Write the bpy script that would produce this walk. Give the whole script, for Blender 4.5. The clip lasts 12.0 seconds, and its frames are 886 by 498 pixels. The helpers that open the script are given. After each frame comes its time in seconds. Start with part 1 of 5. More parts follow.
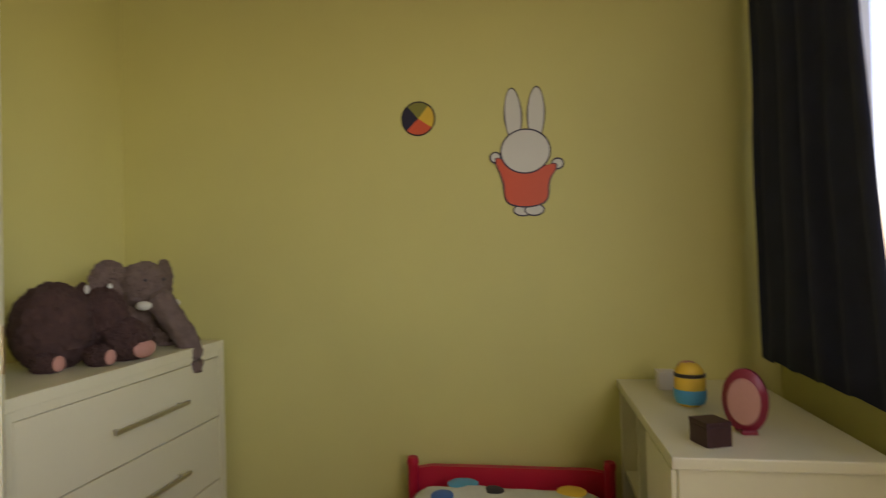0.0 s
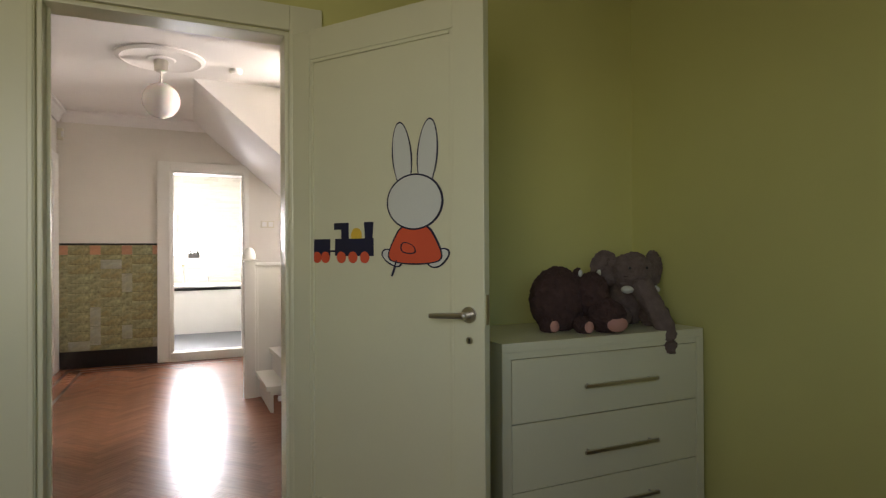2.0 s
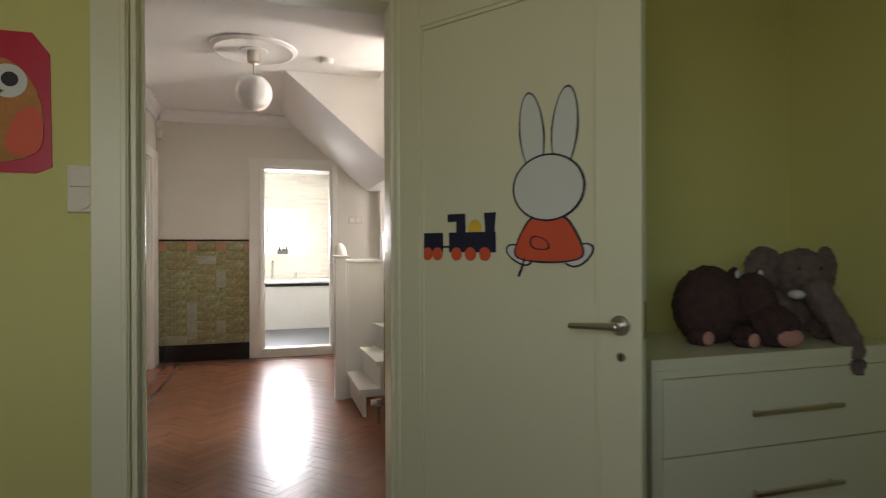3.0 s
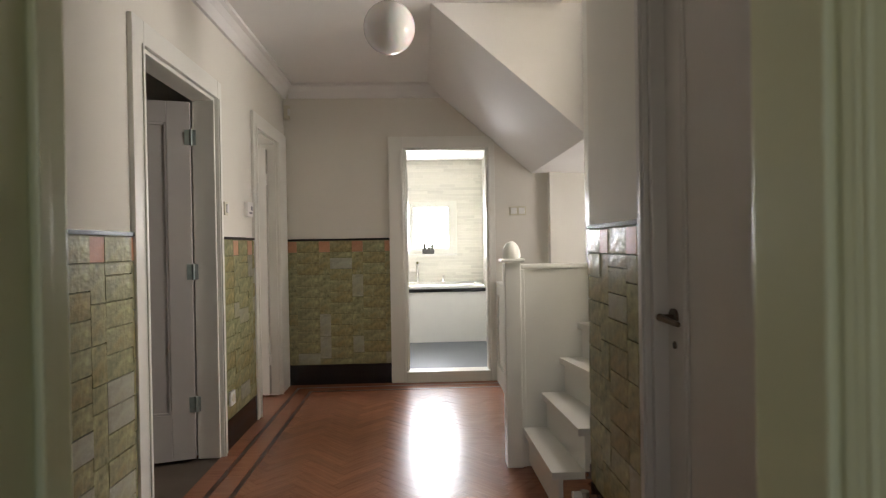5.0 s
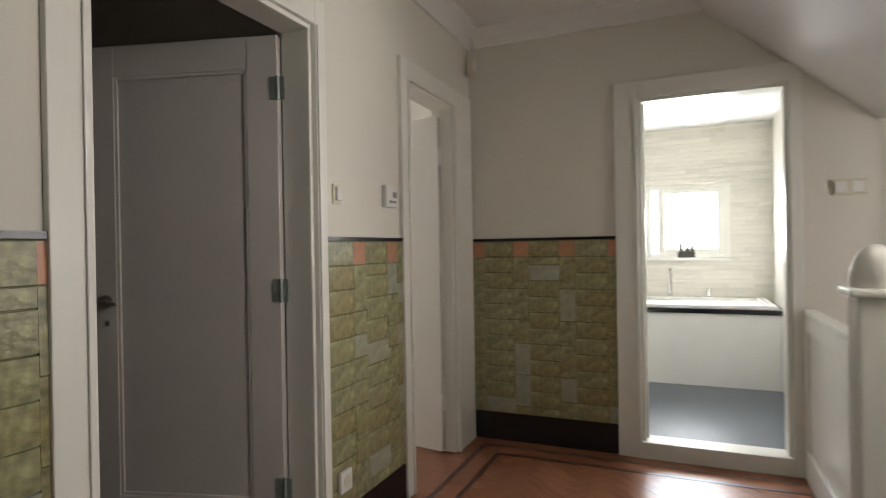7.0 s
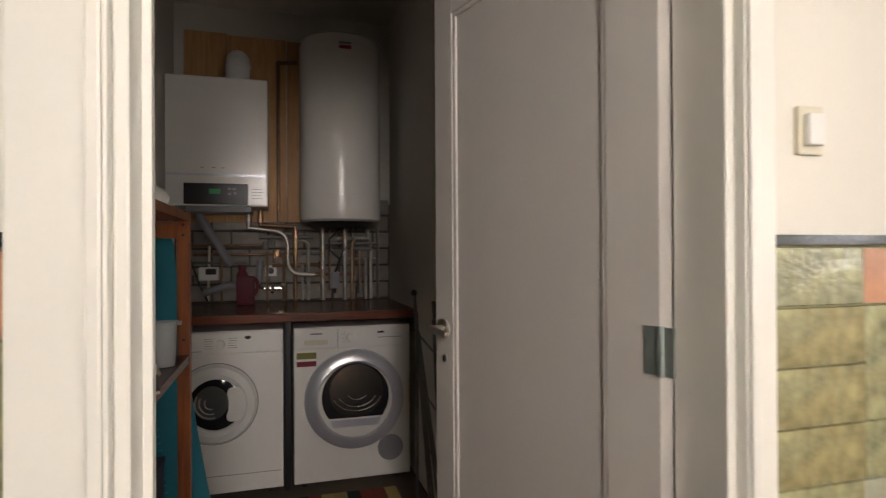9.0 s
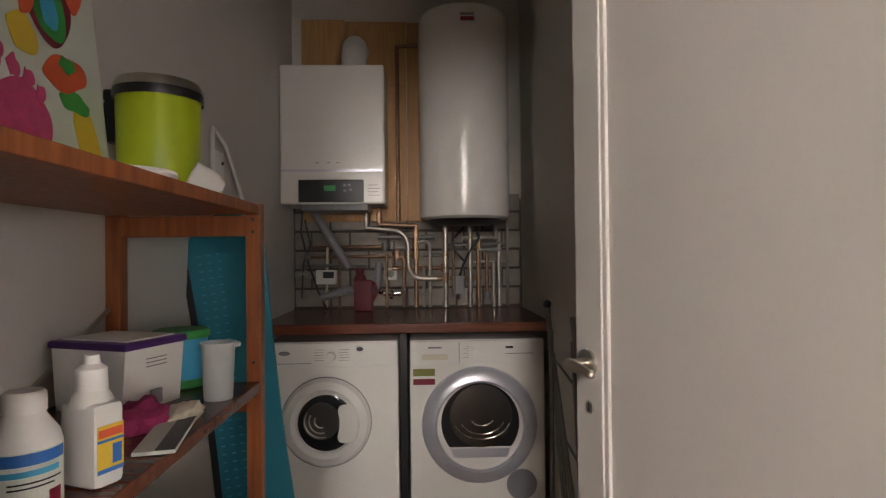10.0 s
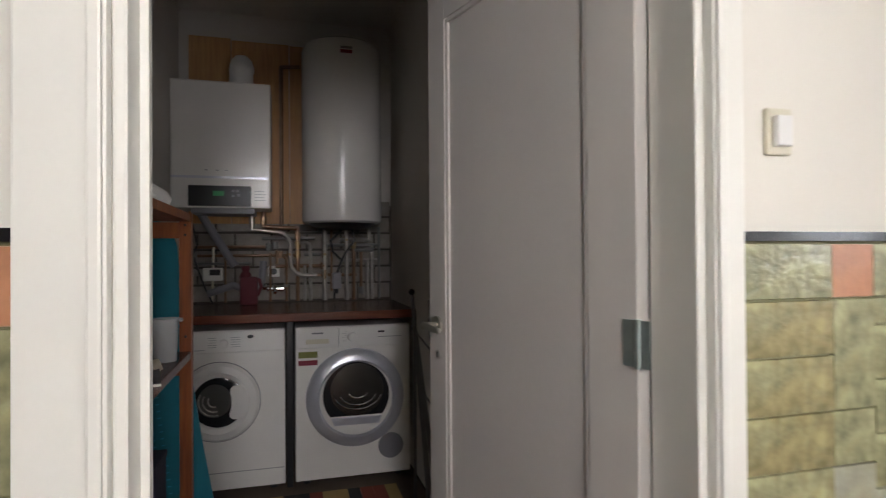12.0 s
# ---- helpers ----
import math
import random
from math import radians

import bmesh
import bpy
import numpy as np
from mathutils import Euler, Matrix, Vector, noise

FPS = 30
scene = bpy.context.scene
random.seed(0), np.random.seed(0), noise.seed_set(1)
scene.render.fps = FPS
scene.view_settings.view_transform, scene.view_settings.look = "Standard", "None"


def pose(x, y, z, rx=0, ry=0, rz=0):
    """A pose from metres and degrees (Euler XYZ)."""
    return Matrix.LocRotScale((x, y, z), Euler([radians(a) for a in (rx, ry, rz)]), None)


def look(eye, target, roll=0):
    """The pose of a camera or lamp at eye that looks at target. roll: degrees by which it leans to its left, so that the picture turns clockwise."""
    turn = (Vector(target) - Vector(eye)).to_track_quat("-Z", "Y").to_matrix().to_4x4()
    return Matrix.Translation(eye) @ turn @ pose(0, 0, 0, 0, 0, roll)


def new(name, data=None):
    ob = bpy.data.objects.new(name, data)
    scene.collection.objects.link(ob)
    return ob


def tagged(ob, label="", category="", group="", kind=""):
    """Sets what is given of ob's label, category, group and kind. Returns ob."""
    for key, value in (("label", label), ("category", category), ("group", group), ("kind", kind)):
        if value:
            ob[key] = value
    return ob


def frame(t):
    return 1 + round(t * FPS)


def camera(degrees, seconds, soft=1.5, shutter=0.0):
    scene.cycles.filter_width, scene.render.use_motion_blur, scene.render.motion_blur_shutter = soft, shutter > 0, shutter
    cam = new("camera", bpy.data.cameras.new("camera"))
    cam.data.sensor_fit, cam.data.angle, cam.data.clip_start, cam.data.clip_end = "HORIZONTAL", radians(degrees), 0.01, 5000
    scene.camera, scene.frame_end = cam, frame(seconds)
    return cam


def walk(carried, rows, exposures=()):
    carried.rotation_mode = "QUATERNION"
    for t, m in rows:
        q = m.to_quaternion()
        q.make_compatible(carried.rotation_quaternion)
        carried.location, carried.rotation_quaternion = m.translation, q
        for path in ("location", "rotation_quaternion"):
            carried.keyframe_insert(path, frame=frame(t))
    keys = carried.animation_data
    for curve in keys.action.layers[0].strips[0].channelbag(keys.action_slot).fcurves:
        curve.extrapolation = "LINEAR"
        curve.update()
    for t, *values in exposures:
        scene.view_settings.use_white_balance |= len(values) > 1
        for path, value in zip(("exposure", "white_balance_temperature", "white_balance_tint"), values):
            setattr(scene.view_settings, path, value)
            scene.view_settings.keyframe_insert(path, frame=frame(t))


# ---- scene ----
cam = camera(76.1, 12.0, 1.15, 0.3)
PATH = [
    (0, (1.073, -1.108, 1.15), (3.05, -0.808, 1.179), -1.5),
    (0.5, (1.177, -1.411, 1.217), (2.903, -0.4, 1.232), -1.0),
    (1, (1.218, -1.553, 1.213), (2.553, -0.064, 1.225), -0.5),
    (1.5, (1.226, -1.63, 1.184), (2.237, 0.095, 1.195), -0.3),
    (2, (1.219, -1.651, 1.174), (2.035, 0.175, 1.181), -0.3),
    (2.5, (1.208, -1.607, 1.171), (1.924, 0.261, 1.177), -0.2),
    (3, (1.178, -1.296, 1.171), (1.743, 0.622, 1.168), -0.2),
    (3.5, (1.189, -0.892, 1.171), (1.625, 1.06, 1.168), -0.1),
    (3.7, (1.227, -0.759, 1.179), (1.578, 1.21, 1.177), 0.0),
    (5.3, (1.157, 0.381, 1.206), (1.173, 2.381, 1.192), -0.9),
    (5.5, (1.19, 0.556, 1.221), (1.152, 2.555, 1.205), -0.7),
    (6, (1.203, 0.909, 1.222), (1.072, 2.904, 1.209), -0.8),
    (6.5, (1.248, 1.276, 1.214), (0.831, 3.232, 1.205), -0.9),
    (7, (1.283, 1.677, 1.22), (0.489, 3.513, 1.215), -1.0),
    (7.5, (1.32, 2.046, 1.215), (0.111, 3.639, 1.231), -1.1),
    (9.3, (0.559, 2.811, 1.249), (-1.402, 3.202, 1.259), -0.4),
    (9.5, (0.455, 2.843, 1.237), (-1.523, 3.142, 1.251), -0.5),
    (10, (0.269, 2.87, 1.241), (-1.729, 2.947, 1.261), -0.6),
    (10.5, (0.253, 2.879, 1.234), (-1.747, 2.865, 1.259), -0.4),
    (11, (0.317, 2.873, 1.218), (-1.682, 2.856, 1.24), -0.4),
    (11.5, (0.535, 2.841, 1.236), (-1.454, 3.049, 1.255), -0.5),
    (12, (0.781, 2.766, 1.236), (-1.146, 3.301, 1.254), -0.4),
]
EXPOSURES = [(0.0, 2.1, 7500, 34), (1.0, 1.7, 7200, 28), (1.5, 1.33, 6950, 23), (2.5, 0.84, 6850, 20), (3.7, 0.6, 6750, 16), (5.5, 0.27, 6700, 15), (7.0, 0.12, 6600, 14), (7.7, 0.5, 6600, 14), (9.5, 1.5, 6900, 18), (10.5, 2.05, 6800, 18), (11.5, 1.65, 6800, 18), (12.0, 1.12, 6200, 16)]
walk(cam, [(t, look(eye, target, roll)) for t, eye, target, roll in PATH], EXPOSURES)

# ---- world and large lights ----
world = bpy.data.worlds.new("sky")
scene.world = world
world.use_nodes = True
wn = world.node_tree
sky = wn.nodes.new("ShaderNodeTexSky")
sky.sky_type = "NISHITA"
sky.sun_disc = False
sky.sun_elevation = radians(40)
sky.sun_rotation = radians(30)
wn.nodes["Background"].inputs[1].default_value = 0.12
wn.links.new(sky.outputs[0], wn.nodes["Background"].inputs[0])
sun = new("sun", bpy.data.lights.new("sun", "SUN"))
sun.data.energy = 0.7
sun.data.angle = radians(12)
sun.matrix_world = pose(0, 0, 8, 50, 0, 150)


def window_light(name, eye, target, w, h, watts, colour):
    la = bpy.data.lights.new(name, "AREA")
    la.shape, la.size, la.size_y, la.energy, la.color = "RECTANGLE", w, h, watts, colour
    ob = new(name, la)
    ob.matrix_world = look(eye, target)
    return ob


window_light("bathroom_daylight", (1.285, 7.42, 1.42), (1.285, 5, 1.2), 0.66, 0.62, 55, (0.9, 0.96, 1.0))
window_light("bathroom_side_daylight", (1.955, 6.0, 1.45), (0.5, 5.9, 0.9), 0.6, 0.6, 12, (0.88, 0.94, 1.0))
window_light("bedroom_daylight", (0.35, -2.0, 1.55), (1.3, 0.5, 1.3), 0.9, 1.2, 6.3, (1.0, 0.97, 0.9))
# Fill lamp added in the side room, which has no window built.
window_light("side_room_daylight", (-2.9, 4.6, 1.6), (0, 4.6, 1.2), 1.2, 1.2, 26, (0.95, 0.98, 1.0))
window_light("stair_daylight", (3.15, 2.74, 2.0), (-1.5, 3.4, 1.5), 0.35, 0.8, 23, (1.0, 0.98, 0.95))
window_light("upstairs_daylight", (2.65, 2.62, 3.5), (2.1, 3.2, 0.8), 0.8, 0.6, 18, (1.0, 0.98, 0.95))
window_light("stairwell_daylight", (3.27, 4.1, 1.3), (-2.0, 2.9, 1.4), 1.0, 0.85, 16, (1.0, 0.98, 0.96))

# ---- materials ----


def material(name, colour, rough=0.5, metal=0.0, vary=0.08, scale=6.0, bump=0.1, fine=120.0, spread=0.0, other=None, **more):
    """A surface with coarse and fine variation of tone, gloss and relief."""
    m = bpy.data.materials.new(name)
    m.use_nodes = True
    nt = m.node_tree
    b = nt.nodes["Principled BSDF"]
    tc = nt.nodes.new("ShaderNodeTexCoord")
    big, small = nt.nodes.new("ShaderNodeTexNoise"), nt.nodes.new("ShaderNodeTexNoise")
    big.inputs["Scale"].default_value, big.inputs["Detail"].default_value = scale, 5
    small.inputs["Scale"].default_value, small.inputs["Detail"].default_value = fine, 3
    for n in (big, small):
        nt.links.new(tc.outputs["Object"], n.inputs["Vector"])
    add = nt.nodes.new("ShaderNodeMath")
    add.operation = "MULTIPLY_ADD"
    nt.links.new(small.outputs[0], add.inputs[0])
    add.inputs[1].default_value = 0.35
    nt.links.new(big.outputs[0], add.inputs[2])
    val = nt.nodes.new("ShaderNodeMapRange")
    val.inputs["From Min"].default_value, val.inputs["From Max"].default_value = 0.35, 1.0
    val.inputs["To Min"].default_value, val.inputs["To Max"].default_value = 1 - vary, 1 + vary
    nt.links.new(add.outputs[0], val.inputs["Value"])
    out = val.outputs[0]
    if spread:
        info = nt.nodes.new("ShaderNodeObjectInfo")
        r = nt.nodes.new("ShaderNodeMapRange")
        r.inputs["To Min"].default_value, r.inputs["To Max"].default_value = 1 - spread, 1 + spread
        nt.links.new(info.outputs["Random"], r.inputs["Value"])
        mul = nt.nodes.new("ShaderNodeMath")
        mul.operation = "MULTIPLY"
        nt.links.new(out, mul.inputs[0])
        nt.links.new(r.outputs[0], mul.inputs[1])
        out = mul.outputs[0]
    mix = nt.nodes.new("ShaderNodeVectorMath")
    mix.operation = "SCALE"
    mix.inputs[0].default_value = colour
    nt.links.new(out, mix.inputs["Scale"])
    if other:
        patch = nt.nodes.new("ShaderNodeTexNoise")
        patch.inputs["Scale"].default_value, patch.inputs["Detail"].default_value = scale * 0.6, 8
        nt.links.new(tc.outputs["Object"], patch.inputs["Vector"])
        ramp = nt.nodes.new("ShaderNodeValToRGB")
        ramp.color_ramp.elements[0].position, ramp.color_ramp.elements[1].position = 0.46, 0.66
        ramp.color_ramp.elements[0].color, ramp.color_ramp.elements[1].color = (*colour, 1), (*other, 1)
        inf = nt.nodes.new("ShaderNodeObjectInfo")
        sh = nt.nodes.new("ShaderNodeMath")
        sh.operation, sh.inputs[1].default_value = "MULTIPLY_ADD", 0.3
        off = nt.nodes.new("ShaderNodeMath")
        off.operation, off.inputs[1].default_value = "SUBTRACT", 0.15
        nt.links.new(inf.outputs["Random"], sh.inputs[0])
        nt.links.new(patch.outputs[0], sh.inputs[2])
        nt.links.new(sh.outputs[0], off.inputs[0])
        nt.links.new(off.outputs[0], ramp.inputs[0])
        nt.links.new(ramp.outputs[0], mix.inputs[0])
    nt.links.new(mix.outputs[0], b.inputs["Base Color"])
    b.inputs["Roughness"].default_value, b.inputs["Metallic"].default_value = rough, metal
    if bump:
        bp = nt.nodes.new("ShaderNodeBump")
        bp.inputs["Strength"].default_value, bp.inputs["Distance"].default_value = bump, 0.004
        nt.links.new(add.outputs[0], bp.inputs["Height"])
        nt.links.new(bp.outputs[0], b.inputs["Normal"])
    for key, value in more.items():
        b.inputs[key.replace("_", " ")].default_value = value
    return m


def wood(name, dark, light, rough=0.4, along=(1, 14, 14), spread=0.25):
    """Wood with grain drawn out along one axis."""
    m = material(name, light, rough, bump=0.08, spread=spread)
    nt = m.node_tree
    b = nt.nodes["Principled BSDF"]
    tc, mp = nt.nodes.new("ShaderNodeTexCoord"), nt.nodes.new("ShaderNodeMapping")
    mp.inputs["Scale"].default_value = along
    n = nt.nodes.new("ShaderNodeTexNoise")
    n.inputs["Scale"].default_value, n.inputs["Detail"].default_value = 5, 6
    ramp = nt.nodes.new("ShaderNodeValToRGB")
    ramp.color_ramp.elements[0].position, ramp.color_ramp.elements[1].position = 0.3, 0.7
    ramp.color_ramp.elements[0].color, ramp.color_ramp.elements[1].color = (*dark, 1), (*light, 1)
    nt.links.new(tc.outputs["Object"], mp.inputs[0])
    nt.links.new(mp.outputs[0], n.inputs["Vector"])
    nt.links.new(n.outputs[0], ramp.inputs[0])
    sc = next(x for x in nt.nodes if x.type == "VECT_MATH")
    nt.links.new(ramp.outputs[0], sc.inputs[0])
    return m


LIME = material("lime_wall_paint", (0.60, 0.59, 0.21), 0.7, vary=0.04, scale=2, bump=0.12, fine=200)
CREAM = material("cream_wall_paint", (0.74, 0.71, 0.63), 0.75, vary=0.04, scale=2, bump=0.15, fine=160)
WHITE = material("white_gloss_paint", (0.79, 0.78, 0.71), 0.32, vary=0.03, scale=3, bump=0.04)
# Off-white paint with the green bounce of the lime walls mixed in.
DOOR = material("bounce_tinted_door_paint", (0.70, 0.70, 0.47), 0.35, vary=0.03, scale=3, bump=0.04)
GREYDOOR = material("greyish_door_paint", (0.62, 0.59, 0.55), 0.4, vary=0.04, scale=3, bump=0.05)
CEIL = material("white_ceiling_plaster", (0.80, 0.78, 0.75), 0.8, vary=0.03, scale=2, bump=0.1)
CLOSET = material("grey_closet_plaster", (0.63, 0.60, 0.55), 0.85, vary=0.06, scale=2, bump=0.3, fine=90)
GROUT = material("dark_grout", (0.21, 0.20, 0.10), 0.9, vary=0.2)
MORTAR = material("dark_mortar", (0.085, 0.075, 0.065), 0.95, vary=0.3)
TILE = material("green_glazed_tile", (0.345, 0.34, 0.185), 0.24, vary=0.6, scale=22, bump=1.0, fine=48, spread=0.16, other=(0.25, 0.215, 0.10))
# Paler grey copy of the tile: sky reflection put into the base colour.
SHEENTILE = material("sky_sheen_glazed_tile", (0.40, 0.40, 0.31), 0.2, vary=0.35, scale=18, bump=0.8, fine=50, spread=0.1, other=(0.33, 0.32, 0.22))
ORANGE = material("orange_glazed_tile", (0.48, 0.225, 0.115), 0.3, vary=0.2, scale=14, bump=0.3, fine=60, spread=0.12)
BLACKTILE = material("black_glazed_tile", (0.012, 0.011, 0.012), 0.18, vary=0.3, scale=9, bump=0.1)
PARQUET = wood("reddish_parquet", (0.25, 0.10, 0.054), (0.345, 0.152, 0.084), 0.25, (1, 14, 14), 0.12)
DARKWOOD = wood("dark_border_wood", (0.05, 0.018, 0.01), (0.09, 0.03, 0.018), 0.3, (14, 1, 14), 0.1)
GREYFLOOR = material("blue_grey_bathroom_floor", (0.10, 0.115, 0.135), 0.3, vary=0.08, bump=0.05)
CARPET = material("brown_carpet", (0.12, 0.09, 0.065), 0.95, vary=0.2, bump=0.5)
BATHWALL = material("cream_strip_tile", (0.70, 0.675, 0.60), 0.4, vary=0.06, bump=0.1, spread=0.07)
GLASS = material("window_glass", (0.95, 0.97, 1.0), 0.02, vary=0, bump=0, Transmission_Weight=1.0)
STEEL = material("brushed_steel", (0.55, 0.52, 0.46), 0.32, 1.0, vary=0.08, bump=0.03)
BRASS = material("dull_brass", (0.50, 0.42, 0.25), 0.3, 1.0, vary=0.1, bump=0.03)
BLACK = material("black_plastic", (0.015, 0.015, 0.017), 0.35, vary=0.2)
RED = material("red_lacquer", (0.50, 0.015, 0.04), 0.35, vary=0.08)

# ---- helpers for shapes ----


def box(bm, x0, x1, y0, y1, z0, z1, bevel=0.0):
    r = bmesh.ops.create_cube(bm, size=1)["verts"]
    for v in r:
        v.co = Vector((x1 if v.co.x > 0 else x0, y1 if v.co.y > 0 else y0, z1 if v.co.z > 0 else z0))
    if bevel:
        edges = list({e for v in r for e in v.link_edges})
        bmesh.ops.bevel(bm, geom=edges, offset=bevel, segments=2, affect="EDGES", profile=0.6)
    return bm


def B(x0, x1, y0, y1, z0, z1, bevel=0.0):
    return box(bmesh.new(), x0, x1, y0, y1, z0, z1, bevel)


def rod(bm, a, b, r, r2=None, seg=14):
    a, b = Vector(a), Vector(b)
    d = b - a
    m = Matrix.Translation((a + b) / 2) @ d.to_track_quat("Z", "Y").to_matrix().to_4x4()
    bmesh.ops.create_cone(bm, cap_ends=True, segments=seg, radius1=r, radius2=r if r2 is None else r2, depth=d.length, matrix=m)
    return bm


def ball(bm, c, r, sx=1, sy=1, sz=1, seg=16, rot=None):
    m = Matrix.Translation(c) @ (rot or Matrix()) @ Matrix.Diagonal((sx, sy, sz, 1))
    bmesh.ops.create_uvsphere(bm, u_segments=seg, v_segments=max(6, seg * 2 // 3), radius=r, matrix=m)
    return bm


def lathe(bm, profile, m=None, seg=28, caps=True):
    """Turns a profile of (radius, height) about z."""
    rings = []
    for r, h in profile:
        ring = [bm.verts.new((r * math.cos(2 * math.pi * k / seg), r * math.sin(2 * math.pi * k / seg), h)) for k in range(seg)]
        rings.append(ring)
    for p, q in zip(rings, rings[1:]):
        for k in range(seg):
            bm.faces.new((p[k], p[(k + 1) % seg], q[(k + 1) % seg], q[k]))
    if caps:
        bm.faces.new(rings[0][::-1])
        bm.faces.new(rings[-1])
    if m:
        bmesh.ops.transform(bm, matrix=m, verts=[v for r in rings for v in r])
    return bm


def pipe(bm, pts, r, seg=10):
    pts = [Vector(p) for p in pts]
    for a, b in zip(pts, pts[1:]):
        rod(bm, a, b, r, seg=seg)
    for p in pts[1:-1]:
        ball(bm, p, r * 1.02, seg=10)
    return bm


def prism(bm, outline, depth, m=None):
    """A flat outline (x, z) given thickness along y, from 0 to -depth."""
    f = [bm.verts.new((x, 0, z)) for x, z in outline]
    g = [bm.verts.new((x, -depth, z)) for x, z in outline]
    n = len(f)
    faces = [bm.faces.new(f), bm.faces.new(g[::-1])]
    for k in range(n):
        faces.append(bm.faces.new((f[k], g[k], g[(k + 1) % n], f[(k + 1) % n])))
    bmesh.ops.recalc_face_normals(bm, faces=faces)
    if m:
        bmesh.ops.transform(bm, matrix=m, verts=f + g)
    return bm


def oval(cx, cz, rx, rz, n=28, lean=0.0):
    out = []
    for k in range(n):
        a = 2 * math.pi * k / n
        x, z = rx * math.cos(a), rz * math.sin(a)
        out.append((cx + x * math.cos(lean) - z * math.sin(lean), cz + x * math.sin(lean) + z * math.cos(lean)))
    return out


def mesh_of(name, bm, mat, smooth=False):
    me = bpy.data.meshes.new(name)
    bm.to_mesh(me)
    bm.free()
    me.materials.append(mat)
    if smooth:
        me.polygons.foreach_set("use_smooth", [True] * len(me.polygons))
        me.set_sharp_from_angle(angle=radians(38))
    return me


def part(name, bm, mat, parent=None, label="", smooth=False):
    ob = new(name, mesh_of(name, bm, mat, smooth))
    if parent:
        ob.parent = parent
    if label:
        ob["label"] = label
    return ob


def thing(name, label, category, at=(0, 0, 0), rz=0.0, group=""):
    ob = new(name)
    ob.matrix_world = pose(*at, 0, 0, rz)
    return tagged(ob, label, category, group)


def structure(name, bm, mat, label, category="", smooth=False):
    return tagged(part(name, bm, mat, None, "", smooth), label, category or name.split("_")[0], "", "structure")


# ---- plan ----
END = 5.10      # far wall of the hall, hall side
FRONT = 0.68    # bedroom door wall, bedroom side
RIGHT = 1.89    # right wall of the hall
TOP = 2.60      # ceiling
BEDX = 3.36     # bedroom wall with the ball sticker
BEDY = -2.03    # bedroom window wall
D1 = (0.74, 1.585, 2.06)    # bedroom doorway: x0, x1, height
D2 = (2.56, 3.43, 2.06)    # closet doorway: y0, y1, height
D3 = (4.20, 4.80, 2.06)    # side room doorway
D4 = (1.03, 1.77, 2.05)    # bathroom doorway
D5 = (1.08, 1.885, 2.06)    # closed door in the right wall

# ---- structure: walls, floors, ceilings ----
bm = bmesh.new()
box(bm, -0.12, 0, FRONT + 0.12, D2[0], 0, TOP)
box(bm, -0.12, 0, D2[1], D3[0], 0, TOP)
box(bm, -0.12, 0, D3[1], END + 0.12, 0, TOP)
box(bm, -0.12, 0, D2[0], D2[1], D2[2], TOP)
box(bm, -0.12, 0, D3[0], D3[1], D3[2], TOP)
wall_west = structure("wall_west", bm, CREAM, "cream painted hall wall above a tiled dado", "wall")
bm = bmesh.new()
box(bm, 0, D4[0], END, END + 0.12, 0, TOP)
box(bm, D4[1], 3.3, END, END + 0.12, 0, TOP)
box(bm, D4[0], D4[1], END, END + 0.12, D4[2], TOP)
wall_north = structure("wall_north", bm, CREAM, "cream painted end wall beside the bathroom doorway", "wall")
bm = bmesh.new()
box(bm, RIGHT, RIGHT + 0.12, FRONT + 0.12, D5[0], 0, TOP)
box(bm, RIGHT, RIGHT + 0.12, D5[1], 2.52, 0, TOP)
box(bm, RIGHT, RIGHT + 0.12, D5[0], D5[1], D5[2], TOP)
box(bm, RIGHT + 0.12, 3.42, 2.40, 2.52, 0, 4.2)
wall_east = structure("wall_east", bm, CREAM, "cream painted hall wall beside the stairs", "wall")
structure("wall_stairwell", B(3.30, 3.42, 2.52, END + 0.12, 0, 4.2), CREAM, "cream painted stairwell wall", "wall")
bm = bmesh.new()
box(bm, -1.2, D1[0], FRONT + 0.06, FRONT + 0.12, 0, TOP)
box(bm, D1[1], BEDX, FRONT + 0.06, FRONT + 0.12, 0, TOP)
box(bm, D1[0], D1[1], FRONT + 0.06, FRONT + 0.12, D1[2], TOP)
structure("wall_hall_south", bm, CREAM, "cream painted wall round the bedroom doorway", "wall")
bm = bmesh.new()
box(bm, -1.2, D1[0], FRONT, FRONT + 0.06, 0, TOP)
box(bm, D1[1], BEDX, FRONT, FRONT + 0.06, 0, TOP)
box(bm, D1[0], D1[1], FRONT, FRONT + 0.06, D1[2], TOP)
structure("wall_bedroom_north", bm, LIME, "lime green bedroom wall round the doorway", "wall")
structure("wall_bedroom_east", B(BEDX, BEDX + 0.1, BEDY, FRONT + 0.12, 0, TOP), LIME, "lime green bedroom wall with stickers", "wall")
bm = bmesh.new()
box(bm, -1.2, -0.25, BEDY - 0.1, BEDY, 0, TOP)
box(bm, 2.95, BEDX + 0.1, BEDY - 0.1, BEDY, 0, TOP)
box(bm, -0.25, 2.95, BEDY - 0.1, BEDY, 0, 0.95)
box(bm, -0.25, 2.95, BEDY - 0.1, BEDY, 2.3, TOP)
structure("wall_bedroom_south", bm, LIME, "lime green bedroom wall with the window", "wall")
structure("wall_bedroom_west", B(-1.3, -1.2, BEDY - 0.1, FRONT + 0.12, 0, TOP), LIME, "lime green bedroom wall", "wall")
structure("floor_bedroom", B(-1.2, BEDX, BEDY, FRONT + 0.06, -0.1, 0), CARPET, "brown bedroom floor covering", "floor")
